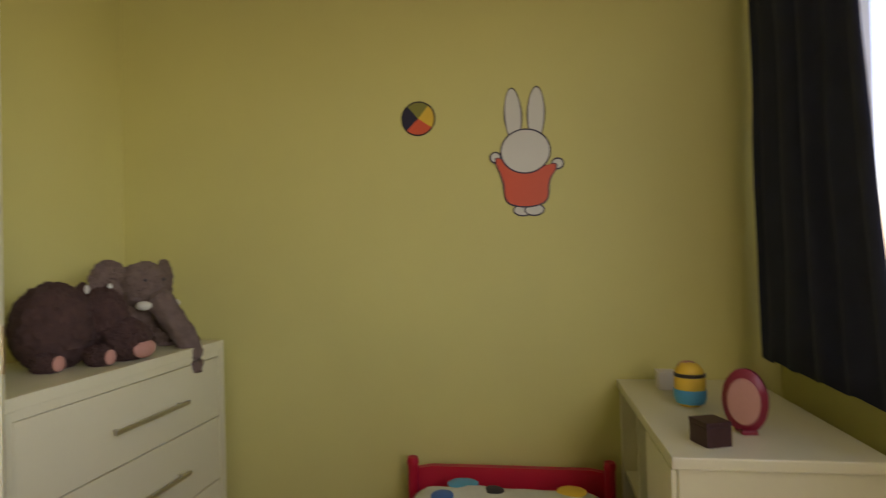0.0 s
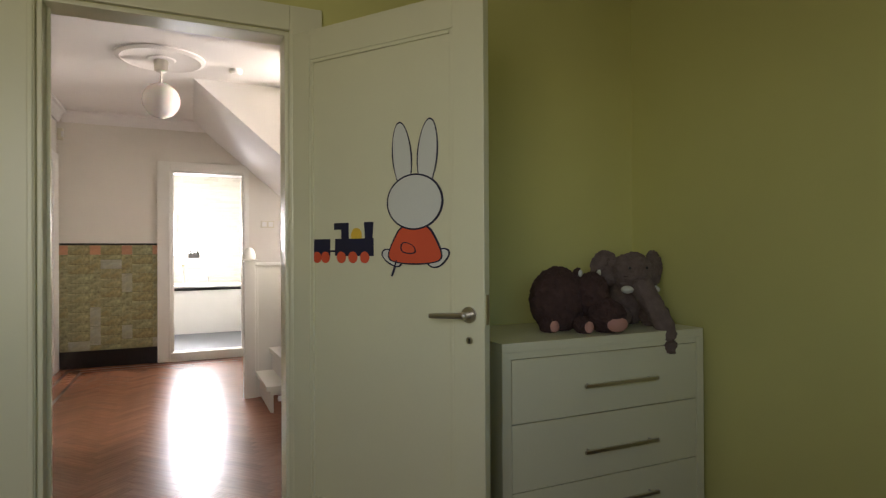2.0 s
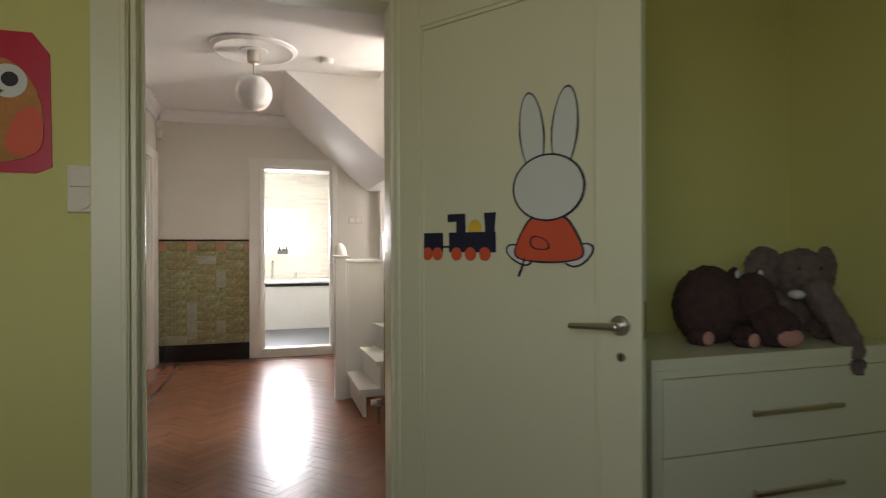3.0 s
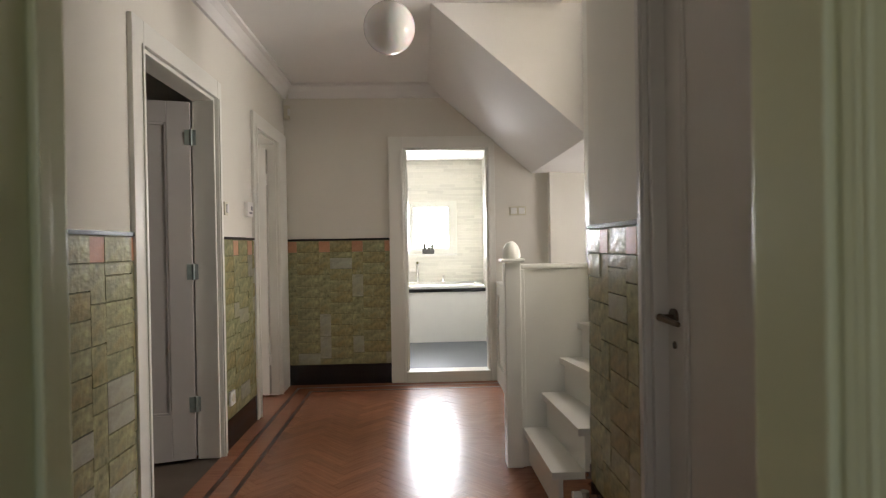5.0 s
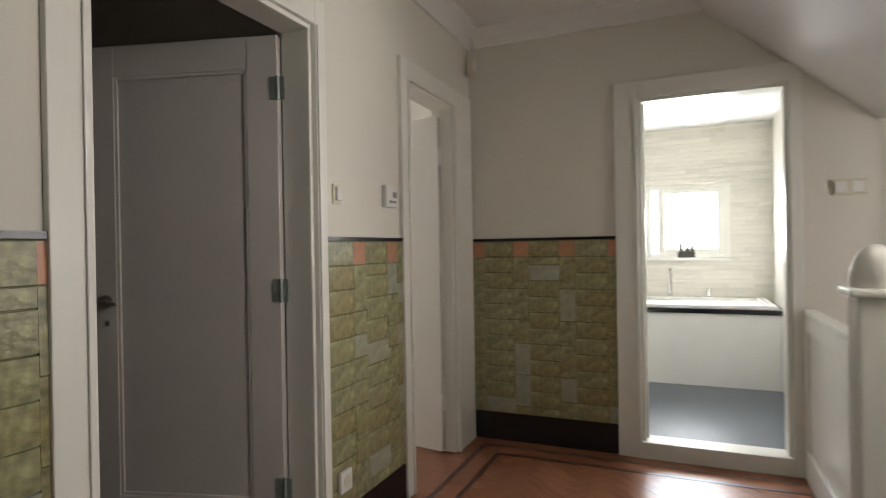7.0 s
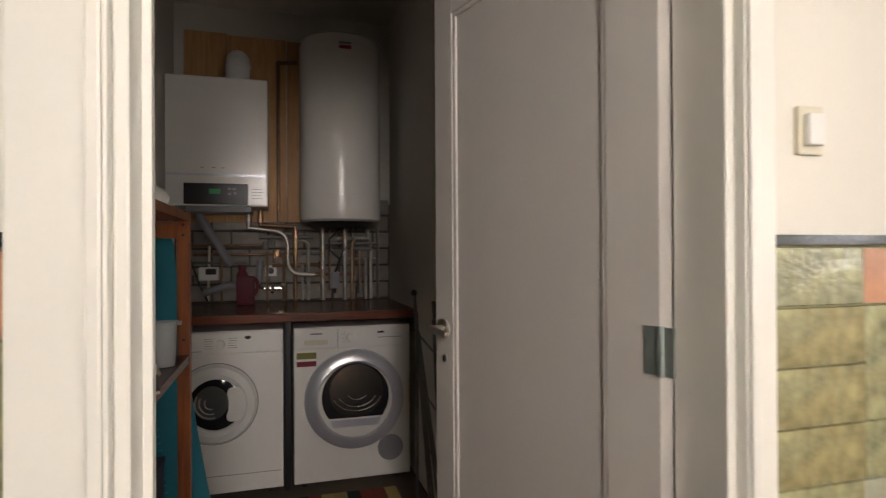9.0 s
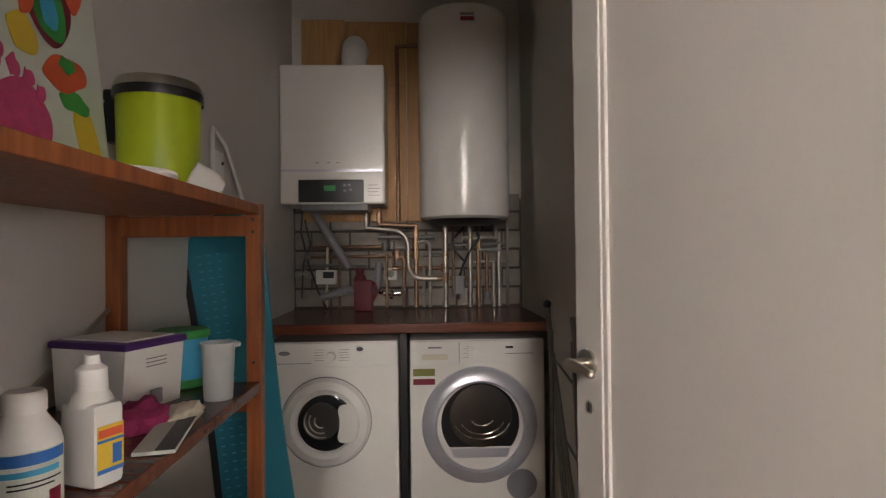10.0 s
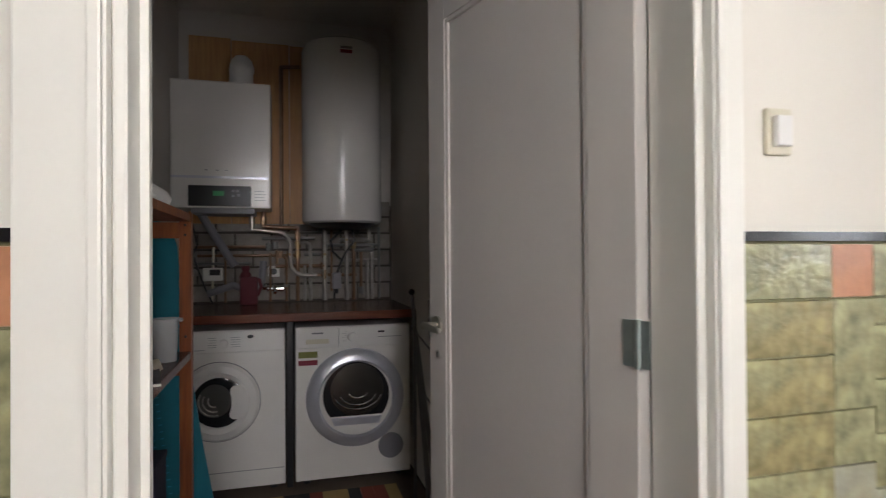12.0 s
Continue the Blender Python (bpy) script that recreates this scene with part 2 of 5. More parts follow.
structure("ceiling_bedroom", B(-1.3, BEDX + 0.1, BEDY - 0.1, FRONT + 0.06, TOP, TOP + 0.1), CEIL, "white bedroom ceiling", "ceiling")
floor_hall = structure("floor_hall", B(0, 3.3, FRONT + 0.06, END + 0.12, -0.1, -0.012), DARKWOOD, "reddish herringbone parquet hall floor with dark border lines", "floor")
structure("ceiling_hall", B(-0.12, 2.01, FRONT + 0.06, END + 0.12, TOP, TOP + 0.1), CEIL, "white plaster hall ceiling", "ceiling")
structure("ceiling_stairwell", B(2.01, 3.42, 2.40, END + 0.12, 4.2, 4.3), CEIL, "white ceiling high over the stairs", "ceiling")
structure("wall_stairwell_upper", B(1.95, 2.01, 2.4, END + 0.12, TOP + 0.1, 4.2), CEIL, "white wall over the stair opening", "wall")
structure("wall_stairwell_north", B(2.01, 3.3, END, END + 0.12, TOP, 4.2), CREAM, "cream wall high over the stairs", "wall")

# Unseen wall and ceiling added behind the hall door to stop sky light leaking.
bm = bmesh.new()
box(bm, 3.36, 3.46, FRONT + 0.12, 2.52, 0, TOP)
structure("wall_side_chamber", bm, CREAM, "unseen added wall that keeps sky light out", "wall")
structure("ceiling_side_chamber", B(2.01, 3.46, FRONT + 0.06, 2.40, TOP, TOP + 0.1), CEIL, "unseen added ceiling that keeps sky light out", "ceiling")

# sloping soffit beside the bathroom door
bm = bmesh.new()
prism(bm, [(1.25, TOP), (2.16, 1.82), (3.29, 1.82), (3.29, TOP)], 1.69, pose(0, END, 0))
structure("soffit", bm, CEIL, "white sloping soffit under the upper stairs", "soffit")

# closet
structure("wall_closet_north", B(-3.2, -0.12, 3.47, 3.54, 0, 2.8), CLOSET, "grey plastered closet wall", "wall")
structure("wall_closet_south", B(-3.2, -0.12, 2.02, 2.12, 0, 2.8), CLOSET, "grey plastered closet wall behind the rack", "wall")
wall_closet_back = structure("wall_closet_back", B(-3.2, -3.1, 2.12, 3.47, 0, 2.8), MORTAR, "brown-grey brick closet wall with dark joints behind the pipes", "wall")
structure("floor_closet", B(-3.2, 0, 2.12, 3.47, -0.1, -0.008), CARPET, "dim closet floor", "floor")
structure("ceiling_closet", B(-3.2, -0.12, 2.02, 3.54, 2.8, 2.9), CLOSET, "grey closet ceiling", "ceiling")
structure("wall_closet_lintel", B(-0.12, 0, 2.02, 3.54, 2.7, 2.9), CLOSET, "plain wall above the closet doorway", "wall")

# side room behind the far left doorway
bm = bmesh.new()
box(bm, -3.0, -0.12, 5.6, 5.7, 0, TOP)
box(bm, -3.1, -3.0, 3.54, 5.7, 0, TOP)
structure("wall_side_room", bm, CREAM, "white walls of the side room", "wall")
structure("floor_side_room", B(-3.0, 0, 3.54, 5.6, -0.1, -0.004), PARQUET, "reddish wooden side room floor", "floor")
structure("ceiling_side_room", B(-3.1, -0.12, 3.54, 5.7, TOP, TOP + 0.1), CEIL, "white side room ceiling", "ceiling")

# bathroom
bm = bmesh.new()
box(bm, 0.2, 0.93, 7.35, 7.45, 0, 2.3)
box(bm, 1.64, 2.07, 7.35, 7.45, 0, 2.3)
box(bm, 0.93, 1.64, 7.35, 7.45, 0, 1.09)
box(bm, 0.93, 1.64, 7.35, 7.45, 1.76, 2.3)
wall_bath = structure("wall_bathroom_north", bm, BATHWALL, "cream strip-tiled bathroom wall with a small window", "wall")
structure("wall_bathroom_west", B(0.1, 0.2, END + 0.12, 7.45, 0, 2.3), BATHWALL, "cream tiled bathroom wall", "wall")
structure("wall_bathroom_east", B(1.97, 2.07, END + 0.12, 7.35, 0, 2.3), BATHWALL, "cream tiled bathroom wall", "wall")
structure("floor_bathroom", B(0.2, 1.97, END, 7.35, -0.1, 0.09), GREYFLOOR, "smooth blue-grey bathroom floor", "floor")
structure("ceiling_bathroom", B(0.1, 2.07, END + 0.12, 7.45, 2.28, 2.4), CEIL, "white bathroom ceiling", "ceiling")
# ---- trim, doorways, stairs ----
PINE = wood("orange_stained_pine", (0.18, 0.046, 0.014), (0.35, 0.112, 0.032), 0.42, (14, 14, 1), 0.1)
PLY = wood("light_plywood", (0.42, 0.22, 0.085), (0.55, 0.32, 0.13), 0.55, (14, 14, 1), 0.12)
MAHOG = wood("dark_red_worktop_wood", (0.10, 0.028, 0.014), (0.19, 0.06, 0.03), 0.25, (14, 1, 14), 0.0)
ENAMEL = material("white_enamel", (0.79, 0.775, 0.73), 0.22, vary=0.03, bump=0.02)
PLASTIC = material("white_plastic", (0.75, 0.74, 0.70), 0.4, vary=0.03, bump=0.02)
COPPER = material("tarnished_copper", (0.22, 0.14, 0.09), 0.38, 1.0, vary=0.25, scale=20)
PIPEGREY = material("grey_plastic_pipe", (0.22, 0.22, 0.23), 0.45, vary=0.1)
CHROME = material("chrome", (0.75, 0.75, 0.76), 0.1, 1.0, vary=0.03, bump=0)
ALU = material("silver_ring", (0.60, 0.61, 0.66), 0.3, 0.5, vary=0.05, bump=0.02)
DARKGLASS = material("dark_door_glass", (0.02, 0.02, 0.022), 0.06, vary=0.1, bump=0)
GREYBRICK = material("brown_grey_brick", (0.28, 0.255, 0.22), 0.8, vary=0.3, scale=14, bump=0.5, spread=0.12)
NAVY = material("navy_blue_curtain_cloth", (0.012, 0.018, 0.045), 0.85, vary=0.2, scale=10, bump=0.3, fine=400)
INK = material("dark_navy_paint", (0.012, 0.014, 0.04), 0.5, vary=0.1)
STICKRED = material("orange_red_sticker", (0.68, 0.10, 0.04), 0.5, vary=0.05)
# White, turned slightly green for the same lime wall bounce.
STICKWHITE = material("white_sticker", (0.63, 0.66, 0.58), 0.5, vary=0.04)
YELLOW = material("yellow_paint", (0.75, 0.50, 0.05), 0.5, vary=0.08)
OLIVE = material("olive_paint", (0.20, 0.21, 0.04), 0.5, vary=0.08)
LIMEGREEN = material("lime_green_metal", (0.40, 0.52, 0.02), 0.35, vary=0.05)
TEAL = material("teal_board", (0.015, 0.21, 0.29), 0.4, vary=0.12, scale=9)
BROWNFUR = material("dark_brown_plush", (0.060, 0.032, 0.026), 0.95, vary=0.4, scale=30, bump=1.0, fine=300)
GREYFUR = material("grey_brown_plush", (0.155, 0.115, 0.095), 0.95, vary=0.35, scale=30, bump=1.0, fine=300)
PINK = material("pink_felt", (0.50, 0.26, 0.20), 0.9, vary=0.1)
MAGENTA = material("magenta_cloth", (0.30, 0.02, 0.10), 0.8, vary=0.2, scale=30, bump=0.4)
BLUE = material("blue_label", (0.03, 0.16, 0.50), 0.45, vary=0.06)
SKYBLUE = material("bright_blue_plastic", (0.05, 0.38, 0.62), 0.4, vary=0.1)
GREEN = material("green_paint", (0.03, 0.30, 0.06), 0.5, vary=0.12)
PURPLE = material("dark_purple_plastic", (0.07, 0.02, 0.14), 0.4, vary=0.08)
CLEAR = material("milky_clear_plastic", (0.72, 0.74, 0.74), 0.3, vary=0.03, bump=0.02, Alpha=0.38)
OPAL = material("opal_glass", (0.85, 0.84, 0.80), 0.15, vary=0.02, bump=0, Subsurface_Weight=0.2)
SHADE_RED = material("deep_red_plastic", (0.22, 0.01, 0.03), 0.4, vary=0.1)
QUILT = material("pale_printed_quilt", (0.62, 0.66, 0.55), 0.9, vary=0.12, scale=12, bump=0.3)
GREENLCD = material("green_display", (0.04, 0.22, 0.08), 0.3, vary=0.05, Emission_Color=(0.05, 0.5, 0.15, 1), Emission_Strength=0.03)
IRON = material("dark_grey_wire", (0.20, 0.195, 0.19), 0.5, 0.5, vary=0.2)
PALE = material("pale_yellowed_plastic", (0.66, 0.62, 0.48), 0.45, vary=0.04)


def doorway(name, label, axis, at, lo, hi, top, depth, mat, side, wide=(0.10, 0.10), jamb=True, lead=0.10):
    """Casing boards on one side of a wall plus the lining of its opening. axis: the way that the wall runs."""
    ob = structure(name, bmesh.new(), mat, label, "door frame")

    def put(n, a0, a1, d0, d1, z0, z1, bevel=0.004):
        d0, d1 = sorted((at + d0, at + d1))
        if axis == "x":
            part(n, B(a0, a1, d0, d1, z0, z1, bevel), mat, ob)
        else:
            part(n, B(d0, d1, a0, a1, z0, z1, bevel), mat, ob)
    if wide[0]:
        put("casing", lo - wide[0], lo, 0, side * 0.022, 0, top + lead)
        put("bead", lo - 0.022, lo - 0.004, side * 0.022, side * 0.03, 0, top)
    if wide[1]:
        put("casing", hi, hi + wide[1], 0, side * 0.022, 0, top + lead)
        put("bead", hi + 0.004, hi + 0.022, side * 0.022, side * 0.03, 0, top)
    put("head_casing", lo, hi, 0, side * 0.022, top, top + lead)
    if jamb:
        put("jamb", lo, lo + 0.018, side * 0.002, -side * (depth + 0.002), 0, top)
        put("jamb", hi - 0.018, hi, side * 0.002, -side * (depth + 0.002), 0, top)
        put("head_jamb", lo + 0.018, hi - 0.018, side * 0.002, -side * (depth + 0.002), top - 0.018, top)
        put("door_stop", lo + 0.018, lo + 0.03, -side * 0.055, -side * 0.075, 0, top - 0.018, 0.002)
    return ob


doorway("door_frame_1", "off-white bedroom door frame with lime wall bounce tinted in", "x", FRONT, D1[0], D1[1], D1[2], 0.12, DOOR, -1, (0.105, 0.13))
doorway("door_frame_2", "white painted closet door frame with rounded beads", "y", 0.0, D2[0], D2[1], D2[2], 0.12, WHITE, 1, (0.10, 0.06))
doorway("door_frame_3", "white painted side room door frame", "y", 0.0, D3[0], D3[1], D3[2], 0.12, WHITE, 1, (0.08, 0.28))
doorway("door_frame_4", "white painted bathroom door frame", "x", END, D4[0], D4[1], D4[2], 0.12, WHITE, -1, (0.13, 0.06))
doorway("door_frame_5", "white painted frame of the closed hall door", "y", RIGHT, D5[0], D5[1], D5[2], 0.06, GREYDOOR, -1, (0.10, 0.055))
structure("threshold", B(D4[0], D4[1], END - 0.03, END + 0.12, 0, 0.095, 0.006), WHITE, "raised white wooden bathroom threshold", "threshold")


def lever(parent, x, z, y, way, mat, span=0.12, plate=True):
    """A lever handle on the face y of a leaf, pointing along way (+1 or -1)."""
    out = -1 if y <= 0.001 else 1
    bm = bmesh.new()
    rod(bm, (x, y, z), (x, y + out * 0.008, z), 0.027, seg=24)
    rod(bm, (x, y + out * 0.008, z), (x, y + out * 0.045, z), 0.010)
    ball(bm, (x, y + out * 0.045, z), 0.0125, seg=12)
    rod(bm, (x, y + out * 0.045, z), (x + way * span, y + out * 0.042, z - 0.006), 0.011, 0.008)
    ball(bm, (x + way * span, y + out * 0.042, z - 0.006), 0.0082, seg=10)
    h = part("handle", bm, mat, parent, "worn metal lever handle", True)
    bm = bmesh.new()
    rod(bm, (x, y, z - 0.085), (x, y + out * 0.003, z - 0.085), 0.012, seg=18)
    part("keyhole_plate", bm, mat, parent)
    bm = bmesh.new()
    box(bm, x - 0.002, x + 0.002, min(y, y + out * 0.0045), max(y, y + out * 0.0045), z - 0.094, z - 0.078)
    part("keyhole", bm, BLACK, parent)
    return h


def leaf(name, label, at, rz, w, h, mat, stile=0.115, low=0.2, bead=None, z0=0.012, lock=None):
    """A door leaf with one tall sunk panel; hinged at its local x = 0."""
    lock = lock or stile
    ob = thing(name, label, "door", at, rz)
    part("stile", B(0, stile, 0, 0.04, z0, h, 0.003), mat, ob)
    part("stile", B(w - lock, w, 0, 0.04, z0, h, 0.003), mat, ob)
    part("rail", B(stile, w - lock, 0.0005, 0.0395, h - stile, h, 0.002), mat, ob)
    part("rail", B(stile, w - lock, 0.0005, 0.0395, z0, z0 + low, 0.002), mat, ob)
    part("panel", B(stile, w - lock, 0.011, 0.029, z0 + low, h - stile), mat, ob)
    for y0, y1 in ((0.003, 0.011), (0.029, 0.037)):
        bm = bmesh.new()
        for a, b in ((stile, stile + 0.014), (w - lock - 0.014, w - lock)):
            box(bm, a, b, y0, y1, z0 + low, h - stile, 0.003)
        box(bm, stile + 0.014, w - lock - 0.014, y0, y1, h - stile - 0.014, h - stile, 0.003)
        box(bm, stile + 0.014, w - lock - 0.014, y0, y1, z0 + low, z0 + low + 0.014, 0.003)
        part("moulding", bm, bead or mat, ob)
    return ob


PALE_EDGE = material("greyish_door_edge", (0.55, 0.53, 0.47), 0.5, vary=0.1, scale=12)
HINGE = material("galvanised_steel", (0.36, 0.42, 0.40), 0.35, 0.7, vary=0.15, scale=40)


def hinge(parent, z, mat, y=0.0):
    bm = bmesh.new()
    rod(bm, (-0.004, y, z - 0.045), (-0.004, y, z + 0.045), 0.007)
    for k in (-0.016, 0.016):
        rod(bm, (-0.004, y, z + k - 0.0015), (-0.004, y, z + k + 0.0015), 0.0078)
    box(bm, 0, 0.03, y - 0.003, y + 0.001, z - 0.043, z + 0.043)
    box(bm, -0.03, -0.004, y - 0.003, y + 0.001, z - 0.043, z + 0.043)
    part("hinge", bm, HINGE if mat is ALU else mat, parent, "galvanised steel hinge", True)


bed_door = leaf("bedroom_door", "off-white panelled bedroom door standing open with stickers on it", (1.578, 0.672, 0), -53.5, 0.866, 2.04, DOOR)
lever(bed_door, 0.811, 0.963, 0.0, -1, STEEL, 0.125)
part("latch", B(0.865, 0.869, 0.012, 0.028, 0.93, 1.03), BRASS, bed_door)
closet_door = leaf("closet_door", "greyish white panelled closet door standing open inwards", (-0.132, 3.422, 0), -164.5, 0.765, 2.03, GREYDOOR, 0.122, 0.26, lock=0.09)
part("leading_edge", B(0.765, 0.768, 0.002, 0.038, 0.014, 2.028), WHITE, closet_door, "white painted leading edge")
lever(closet_door, 0.717, 1.03, 0.04, -1, STEEL, 0.07)
lever(closet_door, 0.717, 1.03, 0.0, -1, BRASS, 0.07)
for z in (0.322, 1.07, 1.829):
    hinge(closet_door, z, ALU, 0.043)
side_door = thing("side_room_door", "plain flush white door standing ajar into the side room", "door", (-0.06, 4.776, 0), 171.0)
part("slab", B(0, 0.56, 0, 0.04, 0.012, 2.0, 0.004), WHITE, side_door)
part("edge_strip", B(-0.002, 0.0, 0.004, 0.036, 0.02, 1.99), PALE_EDGE, side_door)
for z in (0.3, 1.75):
    hinge(side_door, z, WHITE, 0.042)
hall_door = leaf("hall_door", "closed greyish white panelled hall door", (RIGHT + 0.085, D5[0] + 0.02, 0), 90.0, 0.78, 2.035, GREYDOOR)
lever(hall_door, 0.722, 0.965, 0.04, -1, material("dark_bronze", (0.14, 0.11, 0.08), 0.35, 1.0), 0.11)

# stickers
def sticker(name, label, m, pieces):
    ob = new(name)
    ob.matrix_world = m
    tagged(ob, label, "wall sticker")
    for k, (n, outline, mat, lift) in enumerate(pieces):
        part(n, prism(bmesh.new(), outline, 0.0015 + lift), mat, ob)
    return ob


def grown(o, g):
    cx, cz = sum(p[0] for p in o) / len(o), sum(p[1] for p in o) / len(o)
    out = []
    for x, z in o:
        d = math.hypot(x - cx, z - cz) or 1
        out.append((x + g * (x - cx) / d, z + g * (z - cz) / d))
    return out


def rounded(pts, steps=4):
    """Smooths a coarse outline by cutting its corners."""
    for _ in range(steps):
        q = []
        for a, b in zip(pts, pts[1:] + pts[:1]):
            q += [(a[0] * 0.75 + b[0] * 0.25, a[1] * 0.75 + b[1] * 0.25), (a[0] * 0.25 + b[0] * 0.75, a[1] * 0.25 + b[1] * 0.75)]
        pts = q
        if len(pts) > 60:
            break
    return pts


def rabbit_pieces(shirt, feet, hw, hh, ear, tilt):
    """A plain rabbit outline with no face: ears, head, top and feet."""
    line, out = 0.006, []
    shapes = [("ear", oval(-hw * 0.48, hh * 0.75 + ear / 2, 0.04 * hw / 0.12, ear * 0.62, 26, tilt), STICKWHITE),
              ("ear", oval(hw * 0.48, hh * 0.75 + ear / 2, 0.04 * hw / 0.12, ear * 0.62, 26, -tilt), STICKWHITE)]
    shapes += [("foot", f, STICKWHITE) for f in feet]
    shapes += [("top", shirt, STICKRED), ("head", oval(0, 0, hw, hh, 36), STICKWHITE)]
    for k, (n, o, m) in enumerate(shapes):
        out.append((n + "_outline", grown(o, line), INK, k * 0.0008))
        out.append((n, o, m, k * 0.0008 + 0.0004))
    return out


door_m = bed_door.matrix_world
shirt = rounded([(-0.05, -0.08), (0.05, -0.08), (0.09, -0.14), (0.115, -0.20), (0.06, -0.215), (-0.06, -0.215), (-0.115, -0.20), (-0.09, -0.14)], 2)
feet = [rounded([(0.04, -0.21), (0.11, -0.16), (0.145, -0.18), (0.09, -0.235)], 3), rounded([(-0.12, -0.16), (-0.05, -0.20), (-0.07, -0.235), (-0.145, -0.19)], 3)]
door_rabbit = sticker("rabbit_sticker", "white and orange-red rabbit sticker with black outline on the door", door_m @ pose(0.594, 0.0095, 1.347), rabbit_pieces(shirt, feet, 0.11, 0.093, 0.19, 0.09))
part("pocket_outline", prism(bmesh.new(), rounded([(-0.055, -0.135), (0.0, -0.15), (0.012, -0.185), (-0.06, -0.18)], 2), 0.0062), INK, door_rabbit)
part("pocket", prism(bmesh.new(), rounded([(-0.05, -0.14), (-0.004, -0.152), (0.006, -0.181), (-0.054, -0.176)], 2), 0.0066), STICKRED, door_rabbit)
part("pull_string", rod(bmesh.new(), (-0.075, -0.002, -0.205), (-0.098, -0.002, -0.262), 0.004, seg=8), INK, door_rabbit)
arms = rounded([(-0.055, -0.07), (0.055, -0.07), (0.115, -0.05), (0.12, -0.075), (0.085, -0.12), (0.085, -0.20), (0.03, -0.22), (-0.03, -0.22), (-0.085, -0.20), (-0.085, -0.12), (-0.125, -0.03), (-0.10, -0.02)], 2)
feet2 = [oval(-0.015, -0.235, 0.035, 0.02), oval(0.03, -0.235, 0.035, 0.02), oval(0.125, -0.055, 0.02, 0.018), oval(-0.12, -0.02, 0.018, 0.018)]
sticker("rabbit_sticker", "white and orange-red rabbit sticker on the lime wall", pose(BEDX - 0.001, -1.105, 1.565, 0, 0, -90), rabbit_pieces(arms, feet2, 0.095, 0.085, 0.17, -0.06 + 0.1))
train = [("tender", [(0, 0), (0.095, 0), (0.095, 0.065), (0, 0.065)], INK, 0), ("coupling", [(0.09, 0.015), (0.13, 0.015), (0.13, 0.022), (0.09, 0.022)], INK, 0.0002),
         ("engine", [(0.12, 0), (0.30, 0), (0.30, 0.065), (0.12, 0.065)], INK, 0.0004), ("cab", [(0.15, 0.06), (0.185, 0.06), (0.185, 0.125), (0.115, 0.125), (0.115, 0.10), (0.15, 0.10)], INK, 0.0006),
         ("chimney", [(0.262, 0.06), (0.295, 0.06), (0.30, 0.125), (0.258, 0.125)], INK, 0.0008), ("boiler_dome", oval(0.222, 0.075, 0.025, 0.03), YELLOW, 0.0002)]
train += [("wheel", oval(x, -0.005, 0.021, 0.022, 18), STICKRED, 0.001) for x in (0.03, 0.072, 0.15, 0.205, 0.26)]
sticker("train_sticker", "dark navy toy train sticker with red wheels on the door", door_m @ pose(0.115, 0.0095, 1.157), train)


def sector(a0, a1, r=0.066):
    return [(0, 0)] + [(r * math.cos(radians(a0 + (a1 - a0) * k / 10)), r * math.sin(radians(a0 + (a1 - a0) * k / 10))) for k in range(11)]


sticker("ball_sticker", "round striped ball sticker in blue, olive, orange and yellow", pose(BEDX - 0.001, -0.672, 1.723, 0, 0, -90),
        [("rim", oval(0, 0, 0.072, 0.072, 36), BLACK, 0), ("stripe", sector(50, 130), OLIVE, 0.001), ("stripe", sector(130, 225), INK, 0.001),
         ("stripe", sector(225, 325), STICKRED, 0.001), ("stripe", sector(-35, 50), YELLOW, 0.001)])
owl = sticker("fabric_picture", "red and pink fabric wall hanging beside the bedroom door", pose(0.36, FRONT, 1.40),
              [("cloth", [(-0.17, 0.03), (-0.1, 0), (0.13, 0), (0.17, 0.02), (0.165, 0.36), (0.12, 0.42), (-0.17, 0.42)], RED, 0.004), ("body", rounded([(-0.12, 0.03), (0.15, 0.03), (0.15, 0.24), (0.05, 0.36), (-0.12, 0.3)], 2), material("orange_felt", (0.48, 0.22, 0.07), 0.9, vary=0.2, scale=30, bump=0.4), 0.008), ("wing", rounded([(0.04, 0.05), (0.15, 0.05), (0.15, 0.2), (0.08, 0.19)], 2), STICKRED, 0.009),
               ("patch", oval(0.06, 0.27, 0.05, 0.05), STICKWHITE, 0.010), ("patch_centre", oval(0.065, 0.275, 0.022, 0.022), BLACK, 0.011), ("beak", [(0.0, 0.2), (0.05, 0.24), (0.0, 0.26)], YELLOW, 0.010)])

# stairs
stair = thing("staircase", "white painted wooden winder staircase going up", "staircase", (1.7, 2.85, 0))
PIVOT = Vector((2.12, 3.13))
noses = [((1.70, 3.13), 1.0, 0.215), ((1.80, 3.13), 2.6, 0.40), ((1.90, 3.13), 8.7, 0.585), ((2.0, 3.13), 12.6, 0.77), ((2.07, 3.13), 19, 0.95)]
noses += [((2.12, 3.13), 30 + 15 * k, 1.135 + 0.18 * k) for k in range(7)]


def ends(p, ang):
    """From the inner end p of a nosing to where it meets the outer walls."""
    d = Vector((math.sin(radians(ang)), -math.cos(radians(ang))))
    k = min([(2.525 - p[1]) / d.y if d.y < -1e-3 else 9, (3.295 - p[0]) / d.x if d.x > 1e-3 else 9])
    return Vector(p) + d * k


def slab(bm, pts, z0, z1):
    lo = [bm.verts.new((x - 1.7, y - 2.85, z0)) for x, y in pts]
    hi = [bm.verts.new((x - 1.7, y - 2.85, z1)) for x, y in pts]
    n = len(pts)
